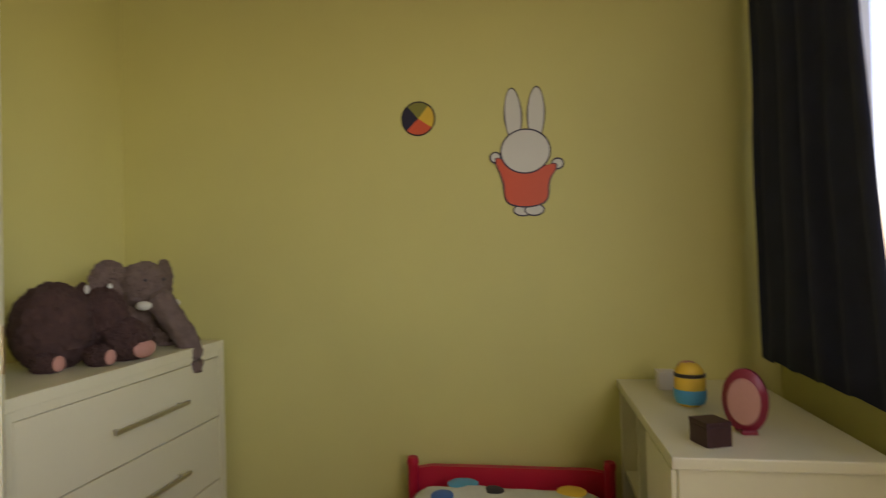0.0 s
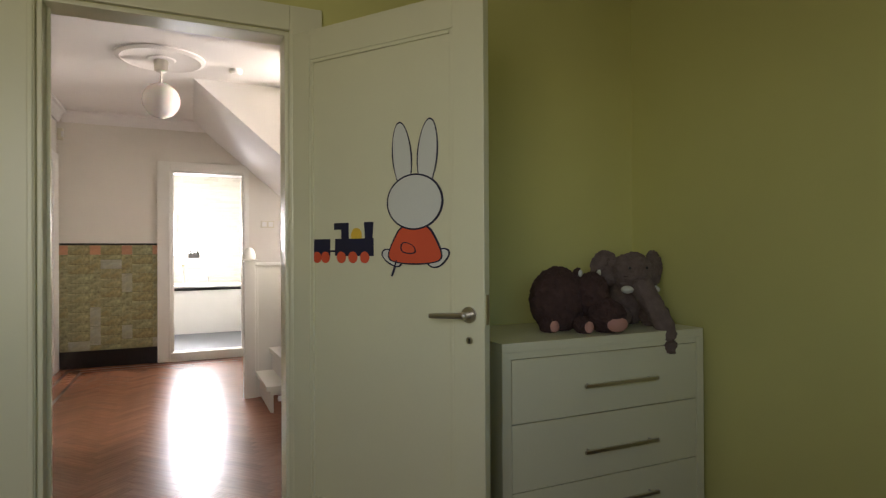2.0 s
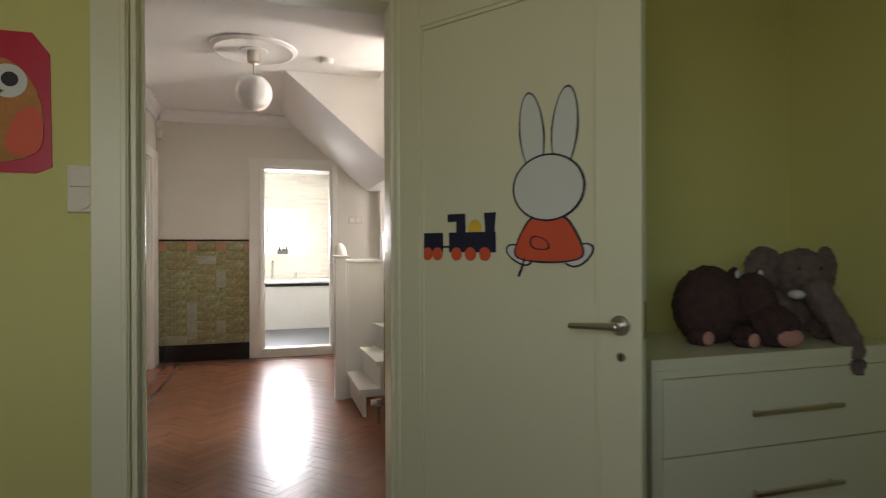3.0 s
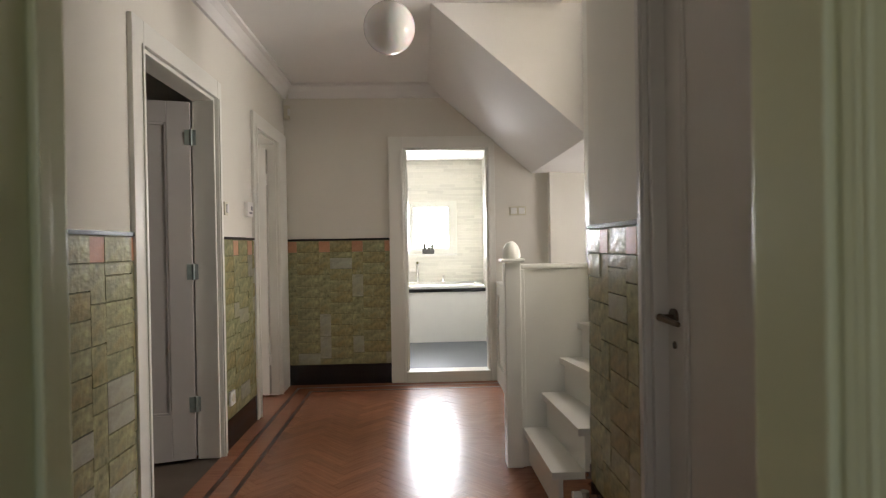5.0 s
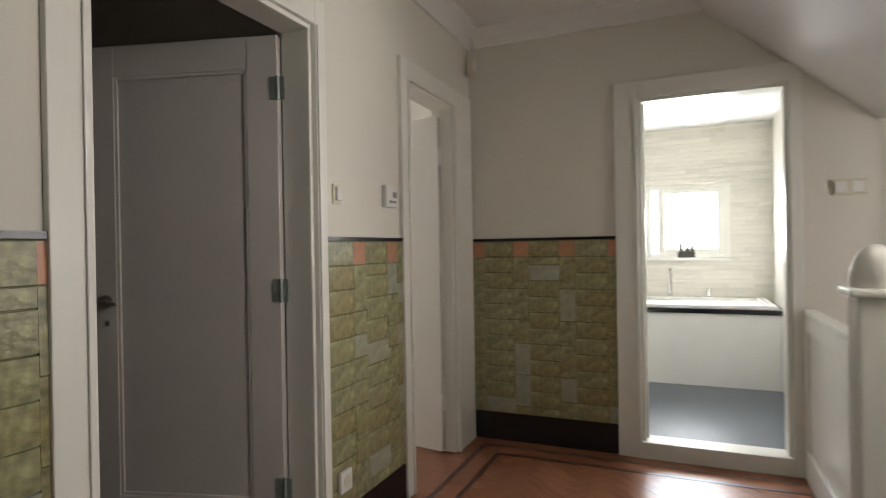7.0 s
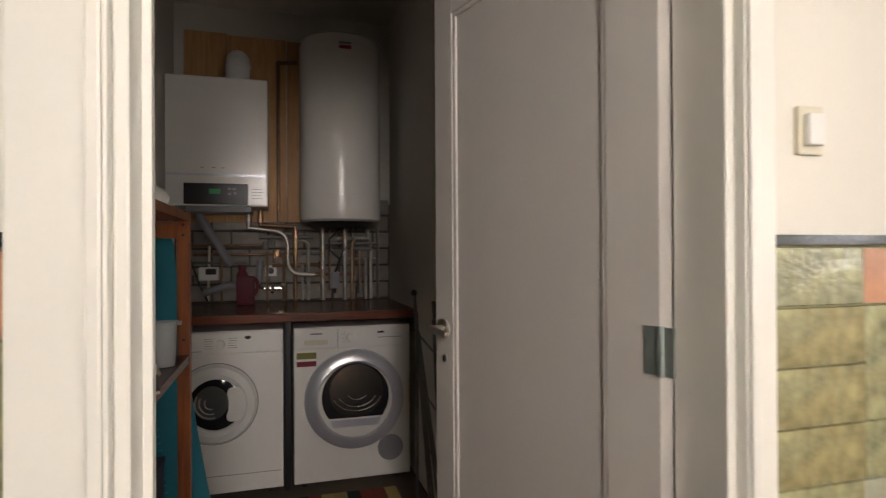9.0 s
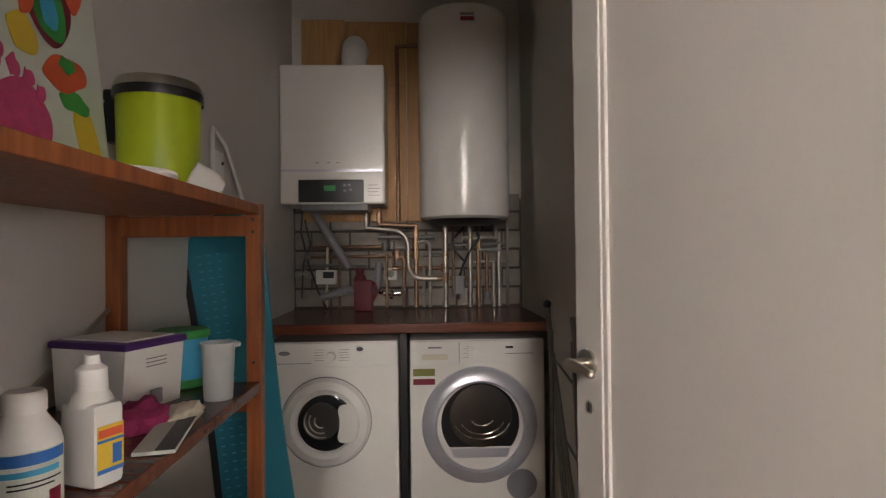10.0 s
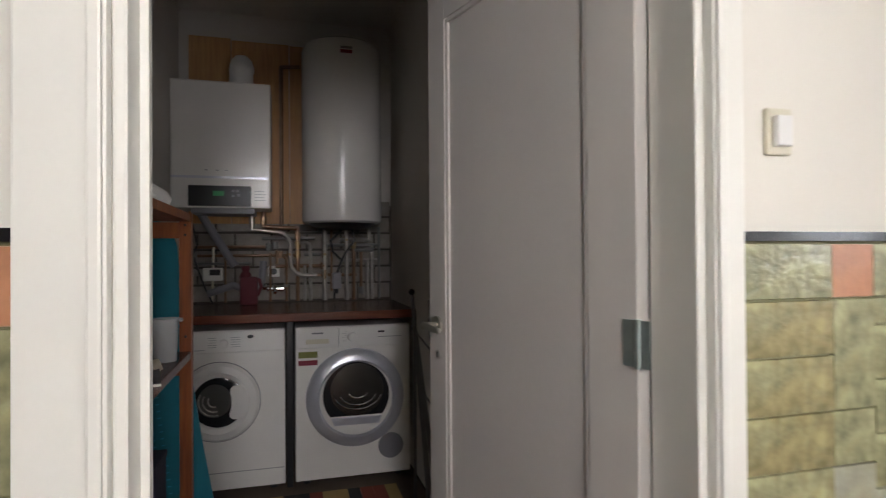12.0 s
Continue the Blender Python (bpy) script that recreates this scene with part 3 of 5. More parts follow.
    fs = [bm.faces.new(lo[::-1]), bm.faces.new(hi)] + [bm.faces.new((lo[k], lo[(k + 1) % n], hi[(k + 1) % n], hi[k])) for k in range(n)]
    bmesh.ops.recalc_face_normals(bm, faces=fs)
    return bm


for (p, a, z), nxt in zip(noses, noses[1:]):
    q, e0, e1 = nxt[0], ends(p, a), ends(nxt[0], nxt[1])
    corner = [] if (abs(e0.x - 3.295) < 0.01 or abs(e1.x - 3.295) > 0.01) else [(3.295, 2.525)]
    back = Vector((math.cos(radians(a)), math.sin(radians(a)))) * 0.028
    tread = [(p[0], p[1]), tuple(e0), *corner, tuple(e1 + back), (q[0] + back.x, min(3.13, q[1] + back.y))]
    part("tread", slab(bmesh.new(), tread, z - 0.032, z), WHITE, stair)
    r0, r1 = Vector(p) + back, e0 + back
    part("riser", slab(bmesh.new(), [tuple(r0), (r1.x, max(2.526, r1.y)), (r1.x + 0.02, max(2.526, r1.y)), (r0.x + 0.02, r0.y)], max(0, z - 0.186), z - 0.032), WHITE, stair)

newel = thing("newel_post", "square white newel post with a rounded cap", "newel post", (1.656, 3.17, 0))
part("shaft", B(-0.044, 0.044, -0.044, 0.044, 0, 1.10, 0.006), WHITE, newel)
part("collar", B(-0.062, 0.062, -0.062, 0.062, 1.10, 1.118, 0.006), WHITE, newel)
bm = lathe(bmesh.new(), [(0.046, 1.118), (0.049, 1.132), (0.047, 1.158), (0.039, 1.183), (0.025, 1.202), (0.008, 1.211)], seg=24)
part("cap", bm, WHITE, newel, smooth=True)
guard = thing("stair_guard", "white boarded stair guard with a rounded handrail", "stair guard", (1.70, 3.17, 0))
part("board", B(0, 0.42, -0.019, 0.02, 0, 1.06), WHITE, guard)
bm = box(bmesh.new(), 0, 0.42, -0.032, 0.032, 1.06, 1.088, 0.01)
part("handrail", bm, WHITE, guard)
part("cleat", B(0, 0.02, -0.03, -0.019, 0, 1.06, 0.003), WHITE, guard)
guard2 = thing("landing_guard", "white panelled guard along the stairwell edge", "stair guard", (1.84, 4.15, 0))
part("board", B(0, 0.03, -0.94, 0.945, 0, 0.84), WHITE, guard2)
part("top_rail", B(-0.015, 0.045, -0.94, 0.945, 0.84, 0.87, 0.008), WHITE, guard2)
for y in (-0.94, 0.865):
    part("stile", B(-0.014, 0, y, y + 0.08, 0.15, 0.84, 0.003), WHITE, guard2)
part("rail", B(-0.014, 0, -0.86, 0.865, 0.76, 0.84, 0.003), WHITE, guard2)
part("skirting", B(-0.018, 0, -0.94, 0.945, 0, 0.15, 0.004), WHITE, guard2)
structure("wall_stair_post", B(2.13, 2.24, 3.135, 3.40, 0, 4.2), WHITE, "white painted stair dividing wall", "wall")
bm = lathe(bmesh.new(), [(0.03, -0.05), (0.034, -0.02), (0.034, 0.03), (0.02, 0.05)], pose(2.10, 3.09, 1.05), 16)
rail_end = tagged(part("handrail_end", bm, WHITE, smooth=True), "white turned handrail end beside the stairs", "handrail")
structure("pipe_box", B(2.30, 2.40, END - 0.09, END, 0, 1.82), CREAM, "cream boxed-in pipe in the stairwell", "pipe casing")

# cornice
prof = [(0, 0), (0.02, 0), (0.03, 0.02), (0.045, 0.05), (0.075, 0.08), (0.1, 0.09), (0.1, 0.11), (0, 0.11)]
bm = bmesh.new()
prism(bm, [(x, z + TOP - 0.11) for x, z in prof], END - FRONT - 0.12, pose(0, END, 0))
structure("cornice_1", bm, CEIL, "white coved plaster cornice", "cornice")
bm = bmesh.new()
prism(bm, [(x, z + TOP - 0.11) for x, z in prof], 1.4, Matrix.Translation((1.45, END, 0)) @ pose(0, 0, 0, 0, 0, -90))
structure("cornice_2", bm, CEIL, "white coved plaster cornice on the end wall", "cornice")

# ceiling lamp and rose
rose = structure("ceiling_rose", lathe(bmesh.new(), [(0.30, TOP), (0.30, TOP - 0.012), (0.27, TOP - 0.025), (0.24, TOP - 0.012), (0.10, TOP - 0.012), (0.09, TOP - 0.02), (0.0001, TOP - 0.02)], pose(1.03, 2.97, 0), 48), CEIL, "round white plaster ceiling rose", "ceiling rose", True)
lamp = thing("pendant_lamp", "opal glass globe pendant lamp, switched off", "lamp", (1.03, 2.97, TOP - 0.02))
part("canopy", lathe(bmesh.new(), [(0.045, 0), (0.05, -0.01), (0.045, -0.075), (0.03, -0.085)], seg=24), STEEL, lamp, "dark metal canopy", True)
part("rod", rod(bmesh.new(), (0, 0, -0.08), (0, 0, -0.18), 0.006), STEEL, lamp)
part("globe", ball(bmesh.new(), (0, 0, -0.295), 0.128, seg=32), OPAL, lamp, "white opal globe", True)
smoke = tagged(part("smoke_detector", lathe(bmesh.new(), [(0.05, 0), (0.05, -0.02), (0.035, -0.035), (0.0001, -0.037)], pose(1.55, 3.05, TOP), 28), PLASTIC, smooth=True), "round white smoke detector on the ceiling", "smoke detector")

# hall fittings
sw = thing("light_switch", "ivory plastic rocker switch on the hall wall", "light switch", (0, 3.575, 1.44))
part("plate", B(0, 0.010, -0.026, 0.026, -0.040, 0.040, 0.004), PALE, sw)
part("rocker", B(0.010, 0.022, -0.016, 0.016, -0.026, 0.026, 0.003), PLASTIC, sw)
th = thing("thermostat", "small white wall thermostat with a grey display", "thermostat", (0, 4.0, 1.46))
part("body", B(0, 0.028, -0.055, 0.055, -0.05, 0.05, 0.006), PLASTIC, th)
part("display", B(0.028, 0.030, 0.005, 0.038, -0.005, 0.022), PIPEGREY, th)
part("button", B(0.028, 0.031, -0.03, 0.03, -0.03, -0.018), PIPEGREY, th)
so = thing("wall_socket", "white plastic wall socket low on the tiles", "socket", (0.012, 3.58, 0.30))
part("plate", B(0, 0.016, -0.04, 0.04, -0.042, 0.042, 0.005), PLASTIC, so)
part("insert", rod(bmesh.new(), (0.012, 0, 0), (0.018, 0, 0), 0.024, seg=24), PALE, so)
se = thing("motion_detector", "yellowed wall-mounted alarm detector in the corner", "detector", (0.04, END - 0.04, 2.36))
part("body", B(-0.025, 0.025, -0.025, 0.025, -0.06, 0.06, 0.01), PALE, se)
part("lens", B(0.01, 0.03, -0.03, -0.01, -0.03, 0.03, 0.006), PLASTIC, se)
bs = thing("switch_and_socket", "lime-tinted double switch and socket beside the bedroom door", "switch", (0.610, FRONT, 1.355))
part("plate", B(-0.04, 0.04, -0.014, 0, -0.072, 0.072, 0.005), PALE, bs)
part("rocker", B(-0.03, 0.03, -0.022, -0.014, 0.006, 0.062, 0.004), PALE, bs)
part("socket_insert", rod(bmesh.new(), (0, -0.014, -0.036), (0, -0.02, -0.036), 0.026, seg=24), PALE, bs)
vp = thing("radiator_valve", "old radiator valve on a short pipe by the wall", "valve", (1.83, 2.45, 0))
part("pipe", pipe(bmesh.new(), [(0, 0, 0), (0, 0, 0.14), (0.06, 0, 0.14)], 0.009), COPPER, vp, smooth=True)
part("valve_body", rod(bmesh.new(), (0, 0, 0.12), (0, 0, 0.165), 0.018), STEEL, vp, smooth=True)
part("valve_knob", rod(bmesh.new(), (-0.05, 0, 0.145), (-0.015, 0, 0.145), 0.02), PLASTIC, vp, smooth=True)

ds = thing("double_switch", "pale double rocker switch beside the bathroom doorway", "light switch", (2.03, END, 1.49))
part("plate", B(-0.075, 0.075, -0.012, 0, -0.04, 0.04, 0.004), PALE, ds)
for x in (-0.036, 0.036):
    part("rocker", B(x - 0.026, x + 0.026, -0.02, -0.012, -0.027, 0.027, 0.003), PLASTIC, ds)

# ---- bathroom ----
tub = thing("bathtub", "white built-in bathtub with a dark edge line", "bathtub", (1.77, 6.95, 0.09))
part("front_panel", B(-1.4, 0.17, -0.36, -0.34, 0, 0.575, 0.004), ENAMEL, tub, "glossy white front panel")
part("side_panel", B(0.15, 0.17, -0.39, 0.395, 0, 0.575, 0.004), ENAMEL, tub)
part("dark_edge", B(-1.4, 0.19, -0.375, 0.395, 0.575, 0.61, 0.006), BLACKTILE, tub, "dark stone ledge")
bm = bmesh.new()
box(bm, -1.38, 0.13, -0.36, -0.29, 0.61, 0.645, 0.01)
box(bm, -1.38, 0.13, 0.32, 0.39, 0.61, 0.645, 0.01)
box(bm, 0.06, 0.13, -0.29, 0.32, 0.61, 0.645, 0.01)
box(bm, -1.38, -1.31, -0.29, 0.32, 0.61, 0.645, 0.01)
part("rim", bm, ENAMEL, tub)
part("basin", B(-1.31, 0.06, -0.29, 0.32, 0.52, 0.62), ENAMEL, tub)
tap = thing("bath_tap", "chrome bath mixer standing on the tub rim", "tap", (1.13, 7.30, 0.735))
part("spout", pipe(bmesh.new(), [(0, 0, 0), (0, 0, 0.22), (0, -0.03, 0.25), (0, -0.12, 0.25)], 0.014), CHROME, tap, smooth=True)
part("handle", pipe(bmesh.new(), [(0.32, 0, 0), (0.32, 0, 0.08)], 0.015), CHROME, tap, smooth=True)
glow = material("bright_overcast_sky", (0.9, 0.95, 1.0), 1.0, vary=0, bump=0, Emission_Color=(0.93, 0.97, 1.0, 1), Emission_Strength=5.0)
structure("backdrop", B(-1.5, 4.5, 9.0, 9.05, -0.5, 4.0), glow, "bright white sky outside the bathroom window", "backdrop")
win = structure("window_1", bmesh.new(), WHITE, "small white bathroom window", "window")
for a in ((0.93, 0.975, 1.09, 1.76), (1.595, 1.64, 1.09, 1.76), (0.975, 1.595, 1.09, 1.13), (0.975, 1.595, 1.72, 1.76)):
    part("window_frame", B(a[0], a[1], 7.365, 7.40, a[2], a[3], 0.004), WHITE, win)
for a in ((1.03, 1.09, 1.13, 1.72), (1.53, 1.595, 1.13, 1.72), (1.09, 1.53, 1.13, 1.17), (1.09, 1.53, 1.68, 1.72)):
    part("casement", B(a[0], a[1], 7.37, 7.405, a[2], a[3], 0.004), WHITE, win)
part("window_sill", B(0.93, 1.64, 7.31, 7.36, 1.065, 1.09, 0.004), ENAMEL, win)
pot = thing("cactus_pot", "small dark pot of cacti on the window sill", "plant", (1.27, 7.335, 1.09))
part("pot", B(-0.075, 0.075, -0.03, 0.03, 0, 0.06, 0.008), material("dark_grey_pot", (0.06, 0.055, 0.05), 0.7), pot)
for k, (x, h) in enumerate(((-0.045, 0.12), (0.01, 0.085), (0.05, 0.11))):
    bm = bmesh.new()
    rod(bm, (x, 0, 0.05), (x, 0, h), 0.018, 0.016)
    ball(bm, (x, 0, h), 0.0165, seg=10)
    part("cactus", bm, material("dark_cactus", (0.05, 0.06, 0.035), 0.8), pot, smooth=True)

# ---- bedroom things ----
dr = thing("dresser", "white chest of drawers with long metal pulls", "dresser", (2.79, 0.42, 0))
W2, F, K = 0.515, -0.24, 0.24
part("side_panel", B(-W2, -W2 + 0.04, F, K, 0, 0.79, 0.002), DOOR, dr)
part("side_panel", B(W2 - 0.04, W2, F, K, 0, 0.79, 0.002), DOOR, dr)
part("top_board", B(-W2, W2, F, K, 0.79, 0.826, 0.003), DOOR, dr)
part("front_frame", B(-W2 + 0.04, W2 - 0.04, F + 0.002, F + 0.02, 0.765, 0.79), DOOR, dr)
part("plinth", B(-W2 + 0.04, W2 - 0.04, F + 0.01, K, 0, 0.06), DOOR, dr)
part("back_panel", B(-W2 + 0.04, W2 - 0.04, K - 0.012, K, 0.06, 0.79), DOOR, dr)
for z0, z1, zp in ((0.520, 0.762, 0.638), (0.262, 0.516, 0.378), (0.065, 0.258, 0.16)):
    d = part("drawer", B(-W2 + 0.043, W2 - 0.043, F + 0.002, F + 0.4, z0, z1, 0.002), DOOR, dr)
    bm = bmesh.new()
    for s in (-1, 1):
        rod(bm, (0.035 + s * 0.16, F + 0.002, zp), (0.035 + s * 0.16, F - 0.025, zp), 0.004)
    box(bm, -0.155, 0.225, F - 0.032, F - 0.022, zp - 0.007, zp + 0.007, 0.002)
    part("pull", bm, STEEL, d, "long brushed metal pull")


def furry(bm, seed=1, amount=0.006):
    """Tufted nap: a coarse lumpiness plus short spikes along the normals."""
    bm.normal_update()
    rnd = random.Random(seed)
    push = []
    for v in bm.verts:
        q = v.co * 45 + Vector((seed, seed * 2, 5))
        push.append(v.normal * (noise.noise(q) * amount + noise.noise(q * 3.1) * amount * 0.8 + rnd.uniform(-0.5, 1.0) * amount * 0.75))
    for v, p in zip(bm.verts, push):
        v.co += p
    return bm


# plush hippo and elephant
def plush(parent, name, mat, seed, *balls):
    bm = bmesh.new()
    for c, rad, sx, sy, sz, *rot in balls:
        ball(bm, c, rad, sx, sy, sz, 64, *rot)
    return part(name, furry(bm, seed), mat, parent, smooth=True)


hip = new("plush_hippo", mesh_of("plush_hippo", furry(ball(bmesh.new(), (-0.10, 0.02, 0.122), 0.125, 1.08, 0.95, 1.03, 80)), BROWNFUR, True))
hip.matrix_world = pose(2.79, 0.40, 0.822)
hip.scale = (0.94, 0.95, 1.10)
tagged(hip, "dark brown plush hippo lying on the dresser", "soft toy")
plush(hip, "head", BROWNFUR, 2, ((0.03, -0.06, 0.14), 0.085, 0.95, 1.0, 1.05))
plush(hip, "snout", BROWNFUR, 4, ((0.05, -0.14, 0.066), 0.076, 1.12, 1.05, 0.85))
for x, y in ((-0.19, -0.03), (-0.07, -0.12)):
    plush(hip, "leg", BROWNFUR, 5, ((x, y, 0.032), 0.036, 0.9, 1.4, 0.9))
for x, y, z in ((-0.015, -0.02, 0.225), (0.09, -0.03, 0.215)):
    plush(hip, "ear", BROWNFUR, 6, ((x, y, z), 0.018, 1, 0.6, 1.2))
part("muzzle", ball(bmesh.new(), (0.055, -0.207, 0.038), 0.038, 1.5, 0.5, 0.75, 16), PINK, hip, "pale pink mouth", True)
for k, (x, y) in enumerate(((-0.19, -0.082), (-0.07, -0.17))):
    part("foot_sole", ball(bmesh.new(), (x, y, 0.03), 0.025, 1, 0.4, 0.9, 12), PINK, hip, smooth=True)
for x, y in ((-0.012, -0.035), (0.088, -0.045)):
    part("ear_lining", ball(bmesh.new(), (x, y, 0.228), 0.012, 1, 0.6, 1.2, 10), STICKWHITE, hip, smooth=True)
ele = new("plush_elephant", mesh_of("plush_elephant", furry(ball(bmesh.new(), (0, 0.04, 0.102), 0.105, 1.05, 0.85, 1, 72), 3), GREYFUR, True))
ele.matrix_world = pose(3.10, 0.42, 0.822, 0, 0, -18) @ Matrix.Diagonal((1.0, 1.0, 1.06, 1))
tagged(ele, "grey-brown plush elephant whose trunk hangs over the dresser edge", "soft toy")
plush(ele, "head", GREYFUR, 3, ((0, -0.03, 0.235), 0.085, 1.05, 0.9, 1.0))
for s in (-1, 1):
    plush(ele, "ear", GREYFUR, 7, ((s * 0.118, 0.0, 0.25), 0.07, 0.95, 0.25, 1.1, Euler((0, 0, s * 0.5)).to_matrix().to_4x4()))
    plush(ele, "leg", GREYFUR, 8, ((s * 0.08, -0.06, 0.052), 0.052, 1, 1.3, 0.95))
tr = [(0.0, -0.10, 0.20), (0.02, -0.14, 0.14), (0.05, -0.165, 0.08), (0.075, -0.195, 0.02), (0.08, -0.20, -0.05), (0.07, -0.205, -0.09)]
fine_tr = [Vector(a).lerp(Vector(b), k / 4) for a, b in zip(tr, tr[1:]) for k in range(4)] + [Vector(tr[-1])]
rings = []
bm = bmesh.new()
for k, p in enumerate(fine_tr):
    rad = (0.050 - 0.0007 * k) * (1.0 if 0 < k < len(fine_tr) - 1 else 0.55)
    d = (fine_tr[min(k + 1, len(fine_tr) - 1)] - fine_tr[max(k - 1, 0)]).normalized().to_track_quat("Z", "Y")
    rings.append([bm.verts.new(p + d @ Vector((rad * math.cos(a * math.pi / 9), rad * math.sin(a * math.pi / 9), 0))) for a in range(18)])
for p, q in zip(rings, rings[1:]):
    for k in range(18):
        bm.faces.new((p[k], p[(k + 1) % 18], q[(k + 1) % 18], q[k]))
bm.faces.new(rings[0][::-1])
bm.faces.new(rings[-1])
part("trunk", furry(bm, 9), GREYFUR, ele, smooth=True)
for s in (-1, 1):
    part("tusk", ball(bmesh.new(), (s * 0.062, -0.12, 0.165), 0.021, 1.3, 1.5, 0.8, 12), STICKWHITE, ele, "white felt tusk", True)
    part("eye", ball(bmesh.new(), (s * 0.04, -0.10, 0.255), 0.007, seg=8), BLACK, ele, smooth=True)
    part("foot_sole", ball(bmesh.new(), (s * 0.08, -0.125, 0.05), 0.035, 1, 0.3, 1, 14), GREYFUR, ele, smooth=True)

bed = thing("toddler_bed", "small red lacquered child's bed", "bed", (2.45, -1.01, 0))
part("headboard", prism(bmesh.new(), [(-0.36, 0.05), (0.36, 0.05), (0.36, 0.33), (0.3, 0.34), (-0.3, 0.34), (-0.36, 0.33)], 0.03, pose(0.80, 0, 0, 0, 0, 90)), RED, bed)
part("footboard", B(-0.80, -0.77, -0.36, 0.36, 0.05, 0.34, 0.006), RED, bed)
for x in (-0.785, 0.785):
    for y in (-0.37, 0.37):
        part("bed_post", lathe(bmesh.new(), [(0.02, 0), (0.02, 0.345), (0.024, 0.36), (0.02, 0.38), (0.006, 0.385)], pose(x, y, 0), 16), RED, bed, smooth=True)
for y in (-0.365, 0.345):
    part("side_rail", B(-0.77, 0.77, y, y + 0.02, 0.14, 0.25, 0.005), RED, bed)
mat_ = tagged(part("mattress", B(1.69, 3.21, -1.35, -0.67, 0.14, 0.25, 0.03), QUILT), "thin child's mattress on the red bed", "mattress")
bm = bmesh.new()
bmesh.ops.create_grid(bm, x_segments=40, y_segments=22, size=0.5)
for v in bm.verts:
    x, y = v.co.x * 1.48, v.co.y * 0.70
    e = min(1, (0.5 - abs(v.co.y)) * 9) * min(1, (0.5 - abs(v.co.x)) * 12)
    v.co = Vector((x, y, 0.015 + 0.075 * e ** 0.5 + 0.014 * noise.noise(Vector((x * 7, y * 7, 2)))))
quilt = new("quilt", mesh_of("quilt", bm, QUILT, True))
quilt.location = (2.45, -1.01, 0.245)
tagged(quilt, "pale green quilt with blue and yellow printed blobs", "quilt")
quilt.modifiers.new("thickness", "SOLIDIFY").thickness = 0.01
for k, (x, y, m) in enumerate(((0.55, 0.22, BLUE), (0.6, 0.05, INK), (0.42, 0.24, YELLOW), (0.45, -0.12, YELLOW), (0.3, 0.1, BLUE), (0.62, -0.22, YELLOW), (0.2, -0.2, INK), (0.66, 0.16, SKYBLUE))):
    part("printed_motif", ball(bmesh.new(), (x, y, 0.088), 0.05, 1, 0.8 + 0.05 * k, 0.16, 14), m, quilt, smooth=True)

desk = thing("storage_unit", "white low storage unit under the window", "storage unit", (2.93, -1.68, 0))
part("top_board", B(-0.44, 0.42, -0.24, 0.25, 0.63, 0.66, 0.004), DOOR, desk)
part("cabinet", B(-0.43, -0.12, -0.23, 0.235, 0.02, 0.63, 0.004), DOOR, desk)
part("cabinet_door", B(-0.425, -0.125, 0.236, 0.25, 0.03, 0.625, 0.003), DOOR, desk)
part("divider", B(0.08, 0.10, -0.23, 0.235, 0.02, 0.63), DOOR, desk)
part("side_panel", B(0.39, 0.42, -0.23, 0.24, 0, 0.63, 0.002), DOOR, desk)
part("back_panel", B(-0.12, 0.39, -0.235, -0.225, 0.02, 0.63), DOOR, desk)
part("shelf", B(0.10, 0.39, -0.22, 0.23, 0.3, 0.318), DOOR, desk)
fig = new("toy_figure", mesh_of("toy_figure", lathe(bmesh.new(), [(0.035, 0), (0.05, 0.02), (0.055, 0.06), (0.055, 0.10), (0.048, 0.135), (0.03, 0.155), (0.005, 0.16)], seg=24), YELLOW, True))
fig.matrix_world = pose(2.97, -1.60, 0.661)
fig.scale = (0.85, 0.85, 0.85)
tagged(fig, "round yellow and blue plastic toy on the storage unit", "toy")
part("band", lathe(bmesh.new(), [(0.051, 0.012), (0.0575, 0.03), (0.0575, 0.062), (0.05, 0.064)], seg=24), SKYBLUE, fig, smooth=True)
part("strap", lathe(bmesh.new(), [(0.053, 0.108), (0.056, 0.11), (0.055, 0.121), (0.05, 0.122)], seg=24), BLACK, fig, smooth=True)
part("cap", ball(bmesh.new(), (0.015, 0, 0.135), 0.04, 1.1, 1, 0.7, 18), PINK, fig, smooth=True)
cup = thing("paper_box", "small white box standing behind the toy", "box", (3.20, -1.58, 0.66))
cup.scale = (0.75, 0.75, 0.7)
part("box_body", B(-0.04, 0.04, -0.04, 0.04, 0, 0.08, 0.004), PLASTIC, cup)
part("box_lid", B(-0.042, 0.042, -0.042, 0.042, 0.08, 0.092, 0.003), PLASTIC, cup)
clock = new("oval_ornament", mesh_of("oval_ornament", lathe(bmesh.new(), [(0.001, -0.02), (0.05, -0.02), (0.066, -0.008), (0.066, 0.008), (0.05, 0.02), (0.001, 0.02)], pose(0, 0, 0.085, 0, 90, -30) @ Matrix.Diagonal((1.3, 0.85, 1, 1)), 28), SHADE_RED, True))
clock.matrix_world = pose(2.70, -1.67, 0.66)
tagged(clock, "deep red oval ornament with a pale face", "ornament")
part("face_plate", lathe(bmesh.new(), [(0.001, -0.026), (0.045, -0.024), (0.05, -0.018)], pose(0, 0, 0.085, 0, 90, -30) @ Matrix.Diagonal((1.3, 0.85, 1, 1)), 24), PINK, clock, smooth=True)
part("foot", B(-0.03, 0.03, -0.02, 0.02, 0, 0.012, 0.003), SHADE_RED, clock)
bx = thing("brown_box", "small dark brown box on the storage unit", "box", (2.60, -1.55, 0.66), 20)
